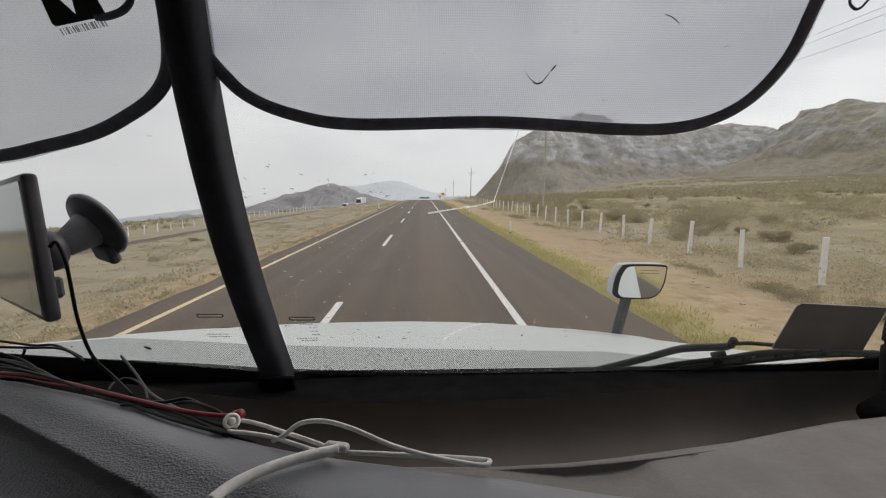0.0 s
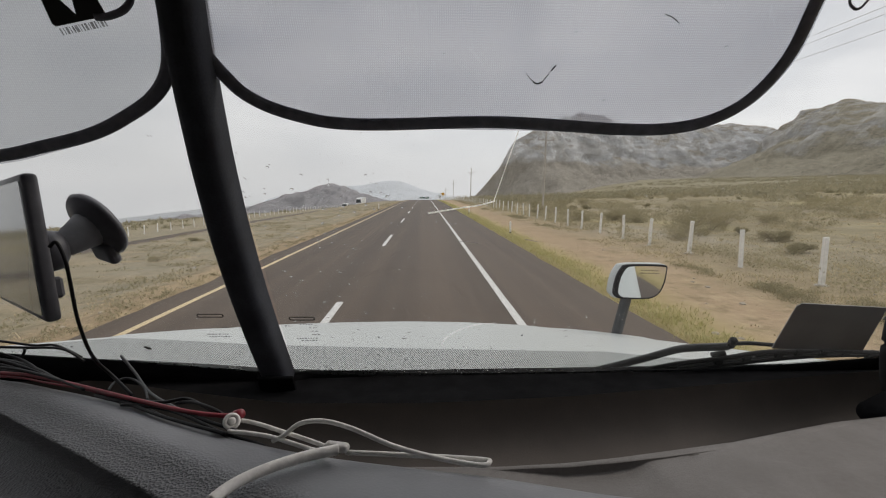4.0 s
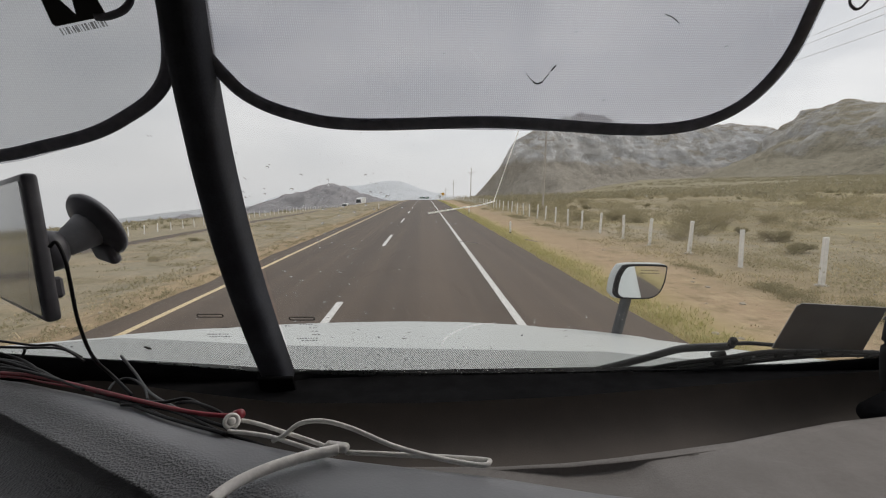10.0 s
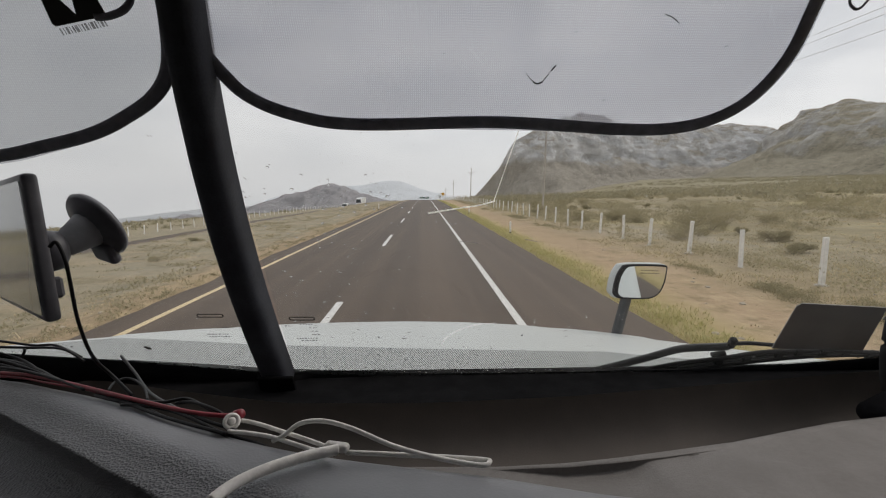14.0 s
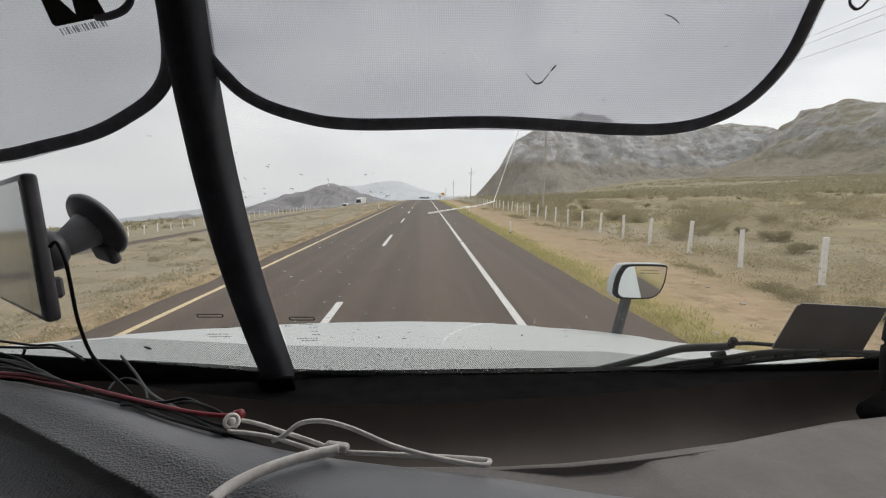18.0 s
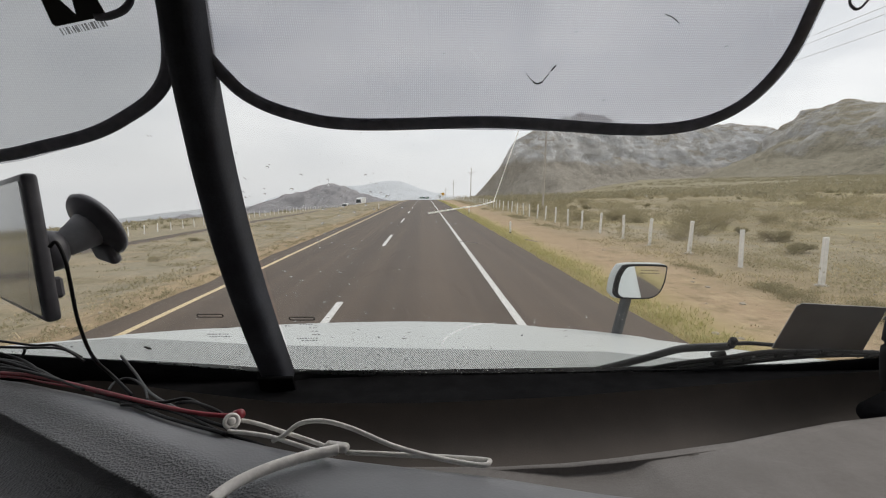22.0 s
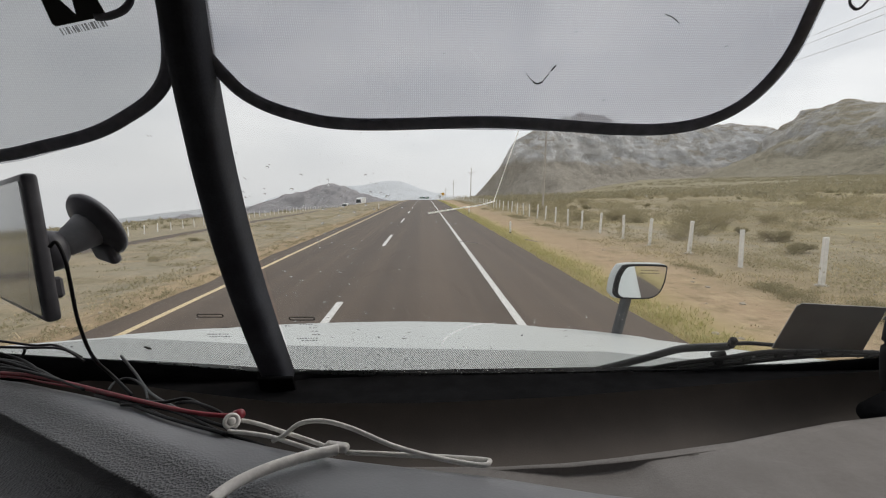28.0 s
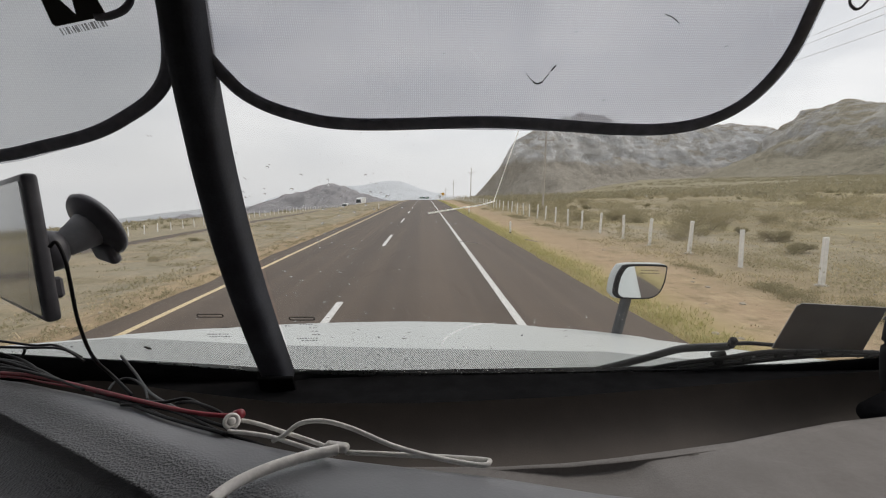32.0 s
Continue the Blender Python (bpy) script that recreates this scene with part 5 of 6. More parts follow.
# windscreen panes, with their dotted foot and trim
for name, a0, a1 in (("windscreen_pane", CX + 0.02, X1 - 0.04), ("windscreen_pane", X0 + 0.04, CX - 0.02)):
    pane = part(name, box((a1 - a0, 0.80, 0.005), ((a0 + a1) / 2, 0.35, -0.0035)), M["glass"], truck, "clear rain-spotted windscreen glass", False, GLASS)
    pane.visible_shadow = False
    n = 90
    lo, hi = [], []
    for i in range(n + 1):
        a = a0 + (a1 - a0) * i / n
        b = foot_line(a)
        top = b + between(a, [(-1.3, 0.0), (-0.70, 0.006), (-0.614, 0.028), (-0.578, 0.037), (-0.532, 0.048), (-0.488, 0.0575), (-0.446, 0.062), (-0.40, 0.065), (-0.3, 0.071), (0.0, 0.078), (0.3, 0.066), (0.45, 0.035), (0.6, 0.006), (1.0, 0.004)])
        lo.append((a, b, 0.0012))
        hi.append((a, top, 0.0012))
    dots = part("dotted_band", sheet([lo, hi]), M["dotted_print"], pane, "printed black dots at the foot of the glass", False, GLASS)
    dots.visible_shadow = False
    foot = part("dark_foot_print", sheet([[(a, b - 0.002, 0.0018) for a, b, c in lo], [(a, b + (0.003 + 0.0095 * smooth01(a, -0.55, -0.3)) * (1 - smooth01(a, 0.35, 0.5)), 0.0018) for a, b, c in lo]]), M["foot_print"], pane, "dark printed edge of the glass", False, GLASS)
    foot.visible_shadow = False
    rows = [[], [], [], []]
    for i in range(n + 1):
        a = a0 + (a1 - a0) * i / n
        b = foot_line(a)
        swell = 0.046 * math.exp(-((a + 0.243) / 0.03) ** 4)
        for k, (db, dc) in enumerate(((0.0, 0.0), (-0.002, 0.006 + swell), (-0.05, 0.012 + swell), (-0.09, swell * 0.5))):
            rows[k].append((a, b + db, dc))
    part("rubber_seal", sheet(rows), M["cowl_black"], pane, "black rubber seal", True, GLASS)

# middle post: padded, round-edged, leaning with the glass
rows = []
for j in range(25):
    b = -0.008 + 0.768 * j / 24
    mid = between(b, [(0.03, -0.2419), (0.1, -0.2445), (0.2, -0.2452), (0.3, -0.2431), (0.4, -0.2369), (0.48, -0.2291), (0.53, -0.223), (0.565, -0.2178), (0.7, -0.195)])
    w = 0.0266 - 0.0055 * smooth01(b, 0.2, 0.6)
    rows.append([(mid + w * math.cos(t) * (between(b, [(0.05, 0.66), (0.2, 0.62), (0.36, 0.64), (0.46, 0.68), (0.57, 0.72)]) if math.cos(t) > 0 else 1.0), b, 0.001 + (0.012 + 0.028 * smooth01(b, -0.07, 0.0)) * max(0.0, math.sin(t)) ** 0.35) for t in (math.pi * k / 20 for k in range(21))])
part("middle_post", sheet(rows), M["post_vinyl"], truck, "padded black middle post of the windscreen", True, GLASS)

part("post_foot", box((0.056, 0.058, 0.006), (-0.236, 0.0135, 0.0475), 0.002, 2), M["cowl_black"], truck, "black trim at the foot of the post", False, GLASS)

# long crack in the glass
crack = part("windscreen_crack", tube(spline([(0.112, 0.452, 0.001), (0.099, 0.39, 0.001), (0.0875, 0.336, 0.001)], 5), 0.0011, 4, None, False, (0.0004, 0.0006), Vector((0, 0, 1))), M["crack"], truck, "white jagged crack in the windscreen", False, GLASS)
pts = spline([(0.089, 0.337, 0.001), (0.068, 0.3305, 0.001), (0.045, 0.3265, 0.001), (0.004, 0.3185, 0.001)], 6)
part("crack_branch", tube(pts, 0.0011, 4, None, False, (0.0004, 0.0011), Vector((0, 0, 1))), M["crack"], crack, "", False, GLASS)

# faint smear left by the wiper
ring = [Vector((-0.037 + 0.110 * math.cos(t), 0.118 + 0.106 * math.sin(t), 0.0006)) for t in (math.pi * (0.04 + 0.9 * i / 40) for i in range(41))]
part("glass_arc", sheet([[p + (p - Vector((-0.037, 0.118, 0))) * k for p in ring] for k in (-0.028, 0.0, 0.028)]), M["smear"], truck, "faint curved smear on the glass", False, GLASS).visible_shadow = False
# second arc: a narrow milky line across the bonnet
arc = spline([(0.027, 0.059, 0.0008), (0.031, 0.071, 0.0008), (0.043, 0.0865, 0.0008), (0.068, 0.1015, 0.0008), (0.092, 0.1085, 0.0008), (0.112, 0.1095, 0.0008)], 6)
part("glass_arc", sheet([[p + Vector((0.0012, -0.0012, 0)) for p in arc], [p - Vector((0.0012, -0.0012, 0)) for p in arc]]), M["milky_arc"], truck, "pale curved line on the glass", False, GLASS).visible_shadow = False

# short pale scratches
for p, q in (((0.047, 0.2733), (0.0725, 0.2697)), ((0.136, 0.2757), (0.1535, 0.2718))):
    mid = ((p[0] + q[0]) / 2, (p[1] + q[1]) / 2 + 0.0004, 0.001)
    part("scratch", tube(spline([(*p, 0.001), mid, (*q, 0.001)], 4), 0.0006, 4, None, False, (0.0003, 0.0006), Vector((0, 0, 1))), M["scratch"], truck, "faint pale scratch on the glass", False, GLASS)

# rain on the outside of the glass
r = random.Random(21)
spots = []
for _ in range(46):
    a = r.uniform(-0.24, -0.02)
    spots.append((a, 0.337 + r.gauss(0, 0.013), r.uniform(0.0009, 0.0019), r.uniform(0.8, 1.5)))
for _ in range(40):
    spots.append((r.uniform(-0.34, 0.06), r.uniform(0.33, 0.44), r.uniform(0.0006, 0.0013), r.uniform(0.7, 1.3)))
for _ in range(90):
    spots.append((r.uniform(-0.6, 0.85), r.uniform(0.05, 0.44), r.uniform(0.0005, 0.0011), r.uniform(0.8, 2.0)))
for _ in range(110):
    spots.append((r.gauss(-0.16, 0.09), r.uniform(0.11, 0.33), r.uniform(0.0006, 0.0013), r.uniform(1.0, 3.0)))
for _ in range(60):
    spots.append((r.uniform(-0.22, 0.3), r.uniform(-0.02, 0.12), r.uniform(0.0008, 0.0017), r.uniform(1.0, 3.2)))
for _ in range(90):
    a = r.uniform(-0.2, 0.36)
    spots.append((a, foot_line(a) + r.uniform(0.0, 0.010), r.uniform(0.0007, 0.0016), r.uniform(1.0, 2.6)))
wet = drops("raindrops", spots, 0.32, M["water"], truck, GLASS @ Matrix.Translation((0, 0, -0.0065)), "small raindrops on the windscreen", 3)
wet.visible_shadow = False
spots = [(r.uniform(-0.6, 0.8), r.uniform(-0.01, 0.10), r.uniform(0.0008, 0.0018), r.uniform(1, 2)) for _ in range(14)]
drops("dirt_specks", spots, 0.3, M["rubber"], truck, GLASS @ Matrix.Translation((0, 0, -0.0065)), "dark specks of dirt on the glass", 4)

part("squashed_leaf", slab([(-0.006, 0.001), (-0.002, 0.0035), (0.004, 0.002), (0.007, -0.002), (0.002, -0.003), (-0.004, -0.0015)], 0.0004), M["rubber"], truck, "dark squashed leaf on the glass", False, GLASS @ pose(-0.452, 0.052, -0.0065, 0, 0, -20))

# printed maker's marks on the glass, as faint bars
for a, b in ((-0.3255, 0.1335), (-0.1895, 0.125)):
    part("printed_mark", tube([Vector((x, y, 0)) for x, y in rounded(0.038, 0.0062, 0.003)], 0.001, 4, None, True, (0.0003, 0.0013)), M["oval_print"], truck, "", False, GLASS @ pose(a, b, 0.001, 0, 0, -1))
r = random.Random(17)
for a, b, w in ((-0.184, 0.112, 0.02), (-0.1745, 0.104, 0.012), (-0.1725, 0.096, 0.010), (-0.1725, 0.088, 0.012), (-0.187, 0.0795, 0.034), (-0.184, 0.0745, 0.026), (-0.213, 0.109, 0.008), (-0.325, 0.092, 0.034), (-0.324, 0.0865, 0.03), (-0.309, 0.107, 0.008)):
    run = 0.0
    while run < w:
        step = r.uniform(0.0016, 0.0042)
        part("printed_line", slab(rounded(step, r.uniform(0.0010, 0.0019), 0.0004, 2), 0.0003), M["faint_print"], truck, "", False, GLASS @ pose(a - w / 2 + run, b, 0.0012, 0, 0, -2))
        run += step + r.uniform(0.0009, 0.002)

# wiper at rest, outside the glass
OUT = GLASS @ Matrix.Translation((0, 0, -0.03))
wiper = part("wiper_arm", tube(spline([(0.25, -0.084, 0), (0.2863, -0.071, 0), (0.3655, -0.0405, 0), (0.4129, -0.0201, 0), (0.4544, -0.0010, 0), (0.4842, 0.0042, 0), (0.5207, 0.0056, 0), (0.552, 0.0070, 0)], 6), 0.008, 8, None, False, (0.005, 0.0098)), M["wiper_grey"], truck, "dark grey windscreen wiper arm", True, OUT)
part("wiper_rod", tube(spline([(0.545, 0.0165, 0.002), (0.585, 0.0172, 0.002), (0.6235, 0.0125, 0.002), (0.70, 0.003, 0.002), (0.78, -0.004, 0.002)], 5), 0.0038, 6), M["wiper_black"], wiper, "", True, OUT)
part("wiper_joint", box((0.012, 0.024, 0.012), (0.553, 0.0165, 0), 0.004, 2), M["wiper_black"], wiper, "", False, OUT)
part("wiper_pivot", box((0.026, 0.009, 0.010), (0.536, -0.0095, 0.004), 0.003, 2, None, Matrix.Rotation(radians(14), 3, "Z")), M["wiper_grey"], wiper, "worn grey pivot block", False, OUT)
# the blade's bow, its two yokes and the rubber edge
for pts, rad, key in (([(0.392, -0.047), (0.462, -0.026), (0.545, -0.011), (0.61, 0.0035), (0.71, 0.0062), (0.80, 0.0), (0.93, -0.012)], 0.0045, "wiper_black"),
                      ([(0.40, -0.053), (0.466, -0.0375), (0.567, -0.0165), (0.668, -0.0025), (0.777, -0.0025), (0.93, -0.010)], 0.0035, "wiper_grey"),
                      ([(0.43, -0.054), (0.522, -0.037), (0.60, -0.022), (0.70, -0.0095), (0.80, -0.0075), (0.93, -0.012)], 0.0042, "wiper_black"),
                      ([(0.60, -0.006), (0.68, -0.0005), (0.76, -0.0035), (0.84, -0.0115), (0.93, -0.0155)], 0.0030, "wiper_black")):
    part("wiper_blade", tube(spline([(a, b, 0.012) for a, b in pts], 6), rad, 6), M[key], wiper, "", True, OUT)
for a, b in ((0.455, -0.033), (0.535, -0.018), (0.585, -0.012), (0.64, 0.0), (0.675, 0.0045), (0.72, 0.0045), (0.765, -0.002), (0.815, -0.006), (0.865, -0.011)):
    part("wiper_claw", box((0.018, 0.017, 0.01), (a, b, 0.012), 0.003, 1, None, Matrix.Rotation(radians(14 - 30 * (a - 0.5)), 3, "Z")), M["wiper_black"], wiper, "", False, OUT)

# bonnet mirror on a stalk
MIR = CAB @ pose(1.045, 2.10, -0.436, -2.5, 0, -9)
mirror_edge = spline([(-0.1415, -0.039, 0), (-0.131, 0.026, 0), (-0.110, 0.071, 0), (-0.0786, 0.0917, 0), (0.058, 0.0945, 0), (0.097, 0.089, 0), (0.0996, 0.071, 0), (0.0917, 0.013, 0), (0.071, -0.039, 0), (0.039, -0.0655, 0), (-0.008, -0.0734, 0), (-0.107, -0.0734, 0), (-0.1336, -0.060, 0)], 4, True)


def ring_at(k, y, dx=0.0):
    return [Vector((p.x * k + dx, y, p.y * k)) for p in mirror_edge + mirror_edge[:1]]


hm = part("bonnet_mirror", sheet([ring_at(0.02, 0.105, -0.03), ring_at(0.55, 0.100, -0.03), ring_at(0.8, 0.082, -0.02), ring_at(0.99, 0.05, -0.014), ring_at(1.04, 0.02, -0.008), ring_at(1.03, -0.004, -0.004), ring_at(1.0, -0.012)]), M["bonnet_paint"], truck, "white bonnet mirror with a black bezel", True, MIR)
part("bezel", sheet([ring_at(1.002, -0.010), ring_at(1.0, -0.026), ring_at(0.985, -0.032), ring_at(0.905, -0.032, 0.009), ring_at(0.90, -0.024, 0.009)]), M["wiper_black"], hm, "black bezel", True, MIR)
part("mirror_glass", slab([(p.x * 0.902 + 0.009, p.y * 0.902) for p in mirror_edge], 0.004), M["mirror"], hm, "curved mirror glass", False, MIR @ pose(0, -0.0265, 0, 90, 0, 0))
for row, z in enumerate((0.064, 0.052)):
    for k in range(5):
        part("printed_line", slab(rounded(0.010 + 0.004 * ((k + row) % 2), 0.0035, 0.001), 0.0006), M["mirror_print"], hm, "", False, MIR @ pose(-0.012 + 0.017 * k, -0.0315, z, 90, 0, 0))
part("stalk", tube(spline([(-0.060, 0.03, -0.06), (-0.078, 0.035, -0.15), (-0.105, 0.045, -0.29)], 5), 0.026, 10), M["stalk_grey"], hm, "dark grey mirror stalk", True, MIR)

# ---- dashboard ----
# black shelf under the glass
near_y = [(-1.45, 0.9), (-0.72, 0.80), (-0.40, 0.70), (-0.21, 0.648), (0.0, 0.640), (0.21, 0.652), (0.51, 0.692), (0.82, 0.735), (0.96, 0.76)]
rows = [[], [], []]
xs_d = [X0 + 0.06 + (X1 - X0 - 0.12) * i / 48 for i in range(49)]
for x in xs_d:
    y = min(0.745, between(x, near_y))
    rows[0].append((x, 0.80, -0.325))
    rows[1].append((x, max(0.752, y + 0.003), -0.318))
    rows[2].append((x, y, -0.312))
dash = part("dashboard_shelf", sheet(rows), M["cowl_black"], truck, "black shelf below the windscreen", True, CAB)
rim_y = [(-1.45, 0.504), (-0.3, 0.475), (0.077, 0.461), (0.155, 0.4645), (0.22, 0.473), (0.296, 0.486), (0.37, 0.499), (0.535, 0.540), (0.615, 0.551), (0.96, 0.604)]
rows = [[] for _ in range(9)]
for x in xs_d:
    y0, y1 = min(0.745, between(x, near_y)), between(x, rim_y)
    for k, (t, z) in enumerate(((0.0, -0.312), (0.012, -0.328), (0.06, -0.352), (0.16, -0.37), (0.34, -0.38), (0.56, -0.378), (0.76, -0.364), (0.92, -0.336), (1.0, -0.302))):
        rows[k].append((x, y0 + (y1 - y0) * t, z))
part("dashboard_trough", sheet(rows), M["trough_brown"], dash, "brown curved dashboard trough", True, CAB)
xs_p = [X0 + 0.06 + (0.04 - X0 - 0.06) * i / 12 for i in range(12)] + [0.04 + 0.006 * i for i in range(54)] + [0.37 + (X1 - 0.43) * i / 24 for i in range(25)]
rows = [[] for _ in range(14)]
for x in xs_p:
    y1 = between(x, rim_y)
    # shallow finger recess: a low step under the flange, fading out to the side
    h = between(x, [(0.075, 0.0), (0.113, 0.0042), (0.149, 0.0085), (0.194, 0.0098), (0.222, 0.0085), (0.236, 0.006), (0.252, 0.0018), (0.30, 0.0012), (0.35, 0.0)])
    d0 = between(x, [(0.0, 0.0075), (0.085, 0.0078), (0.148, 0.0095), (0.198, 0.0108), (0.247, 0.0122), (0.30, 0.0125)])
    for k, (d, z) in enumerate(((-0.001, -0.308), (0.0, -0.302), (0.0015, -0.2992), (0.003, -0.2985), (d0, -0.2985), (d0 + 0.0003, -0.2986 - h * 0.08), (d0 + 0.0006, -0.2986 - h * 0.92), (d0 + 0.0012, -0.2986 - h), (d0 + 0.012, -0.2986 - h * 0.97), (0.05, -0.298 - h * 0.5), (0.09, -0.294), (0.18, -0.29), (0.34, -0.30), (0.6, -0.42))):
        rows[k].append((x, y1 - d, z))
part("passenger_top", sheet(rows), M["dash_brown"], dash, "brown-grey moulded passenger dashboard top", True, CAB)
# small slit in the dashboard top
part("dash_slit", slab(rounded(0.013, 0.0010, 0.0004), 0.0003), M["trough_brown"], dash, "thin dark slit", False, CAB @ pose(0.305, 0.4705, -0.2977, 0, 0, 8))
# padded instrument hood, grained, with a fold
edge = spline([(-1.05, 0.68, 0), (-0.80, 0.635, 0), (-0.543, 0.575, 0), (-0.449, 0.544, 0), (-0.36, 0.510, 0), (-0.273, 0.468, 0), (-0.205, 0.434, 0), (-0.135, 0.405, 0), (-0.078, 0.387, 0), (0.0, 0.3685, 0), (0.0512, 0.357, 0), (0.1008, 0.3425, 0), (0.139, 0.331, 0), (0.18, 0.3205, 0), (0.25, 0.295, 0), (0.34, 0.24, 0)], 4)
section = [(-0.004, -0.33), (-0.003, -0.255), (0.0, -0.241), (0.004, -0.2368), (0.012, -0.235), (0.034, -0.2352), (0.040, -0.2364), (0.047, -0.2392), (0.053, -0.2402), (0.0625, -0.2405), (0.0645, -0.2408), (0.0655, -0.2418), (0.0650, -0.244), (0.0635, -0.252), (0.0620, -0.264), (0.0625, -0.2695), (0.066, -0.2715), (0.08, -0.275), (0.10, -0.281), (0.14, -0.292), (0.2, -0.309), (0.25, -0.325), (0.4, -0.38)]
rows = []
for i, p in enumerate(edge):
    d = (edge[min(len(edge) - 1, i + 1)] - edge[max(0, i - 1)]).normalized()
    inward = Vector((d.y, -d.x, 0))
    inward = (inward * 0.6 + Vector((-0.36, -0.93, 0)) * 0.4).normalized()
    # the fold runs straight while the far edge bows
    n_f = Vector((0.143, 0.244, 0)).normalized()
    widen = min(1.9, max(0.7, (Vector((-0.353, 0.4235, 0)) - p).dot(n_f) / inward.dot(n_f) / 0.065))
    rows.append([(p.x + inward.x * w * widen, p.y + inward.y * w * widen, z) for w, z in section])
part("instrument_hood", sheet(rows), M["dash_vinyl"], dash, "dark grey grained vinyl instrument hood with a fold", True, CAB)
part("lower_dash", box((2.2, 0.45, 0.8), (CX, 0.62, -0.85), 0.03, 2), M["cab_grey"], dash, "", False, CAB)
part("side_moulding", box((0.40, 0.07, 0.03), (0, 0, 0), 0.014, 4), M["cowl_black"], dash, "black rounded moulding", True, CAB @ pose(0.825, 0.665, -0.320, 0, 0, 26))


part("grab_strap", tube(spline([(0.668, 0.60, -0.15), (0.660, 0.60, -0.20), (0.661, 0.60, -0.25), (0.668, 0.60, -0.285)], 5), 0.006, 8), M["rubber"], dash, "black strap at the edge of the dashboard", True, CAB)


# ---- loose things in the cab ----
def sunshade(outline, label, at, key):
    ob = thing("windscreen_sunshade", label, "sunshade", at, "sunshades on the windscreen")
    pts = spline([(a, b, 0) for a, b in outline], 7, True)
    bm = bmesh.new()
    bm.faces.new([bm.verts.new(p) for p in pts])
    bmesh.ops.triangulate(bm, faces=bm.faces[:])
    cloth = part("mesh_cloth", bm, M[key], ob, "pale grey see-through mesh cloth", False, at)
    mid = sum(pts, Vector()) / len(pts)
    inner = [p + (mid - p).normalized() * 0.0090 for p in pts]
    part("rim", tube(inner, 0.008, 8, None, True, (0.0018, 0.0073), Vector((0, 0, 1))), M["cloth_rim"], ob, "black sewn cloth rim", True, at)
    return ob


SHADE = GLASS @ Matrix.Translation((0, 0.643, 0.007)) @ Matrix.Scale(1.0277, 4) @ Matrix.Translation((0, -0.643, 0))
right_shade = sunshade([(-0.230, 0.585), (-0.224, 0.528), (-0.206, 0.493), (-0.187, 0.472), (-0.151, 0.455), (-0.092, 0.4425), (0.03, 0.441), (0.155, 0.4395), (0.225, 0.4375), (0.278, 0.4395), (0.321, 0.450), (0.355, 0.473), (0.376, 0.512), (0.380, 0.552), (0.372, 0.60), (0.32, 0.67), (0.1, 0.70), (-0.15, 0.69), (-0.215, 0.65)],
                       "grey mesh sunshade with a black rim on the passenger's pane", SHADE, "shade_mesh")
left_shade = sunshade([(-0.220, 0.60), (-0.2265, 0.552), (-0.2395, 0.505), (-0.263, 0.475), (-0.299, 0.452), (-0.343, 0.431), (-0.404, 0.4135), (-0.465, 0.400), (-0.60, 0.386), (-0.80, 0.40), (-0.92, 0.46), (-0.95, 0.55), (-0.88, 0.66), (-0.6, 0.70), (-0.33, 0.69), (-0.215, 0.65)],
                      "grey mesh sunshade with a black rim and a printed tag", SHADE @ Matrix.Translation((0, 0, 0.004)), "shade_mesh_dense")
# tag on the driver's shade: black field with a pale wedge, bars below
TAG = SHADE @ pose(-0.3165, 0.565, 0.0055, 0, 0, 11)
tag = part("printed_tag", slab([(-0.024, -0.0205), (0.024, -0.0205), (0.026, -0.018), (0.026, 0.03), (0.017, 0.03), (0.0, -0.0145), (-0.0165, 0.02), (-0.0165, 0.03), (-0.018, 0.03), (-0.0195, 0.014), (-0.026, -0.018)], 0.0004), M["sign_black"], left_shade, "black printed tag", False, TAG)
for i, w in enumerate((2, 1, 3, 1, 2, 4, 1, 2, 3, 1, 4, 2, 1, 3, 2)):
    part("code_bar", slab(rounded(0.0007 * w, 0.006, 0.0001, 1), 0.0002), M["faint_print"], tag, "", False, TAG @ Matrix.Translation((-0.022 + 0.0031 * i, -0.0255, 0)))
part("hook_strap", tube(spline([(-0.250, 0.60, 0.004), (-0.258, 0.568, 0.006), (-0.268, 0.556, 0.007), (-0.284, 0.550, 0.007), (-0.298, 0.5485, 0.006)], 5), 0.0022, 6, None, False, (0.0012, 0.0032)), M["cloth_rim"], left_shade, "black elastic strap", True, SHADE)
part("hook_strap", tube(spline([(0.40, 0.60, 0), (0.402, 0.574, 0), (0.410, 0.5655, 0), (0.417, 0.5655, 0), (0.421, 0.574, 0), (0.43, 0.60, 0)], 5), 0.0012, 6, None, False, (0.001, 0.0014)), M["cloth_rim"], right_shade, "black elastic strap", True, SHADE)
# scuffs and a tear on the passenger's shade
for pts, rad in (([(0.1035, 0.5015), (0.108, 0.4965), (0.1125, 0.4935)], 0.0004), ([(0.1115, 0.4932), (0.1165, 0.4915), (0.1215, 0.4935)], 0.0009), ([(0.1215, 0.494), (0.1245, 0.4985), (0.1265, 0.5015)], 0.0005), ([(0.1285, 0.5045), (0.1325, 0.51)], 0.0008), ([(0.229, 0.5575), (0.237, 0.555), (0.245, 0.550)], 0.0005)):
    part("scuff", tube(spline([(a, b, 0.0016) for a, b in pts], 4), rad, 5), M["rubber"], right_shade, "", False, SHADE)
for a, b in ((0.1467, 0.541), (0.3, 0.53), (0.02, 0.52), (0.19, 0.475)):
    part("scuff", slab(rounded(0.003, 0.0012, 0.0005), 0.0002), M["faint_print"], right_shade, "", False, SHADE @ pose(a, b, 0.001, 0, 0, 60 * a))

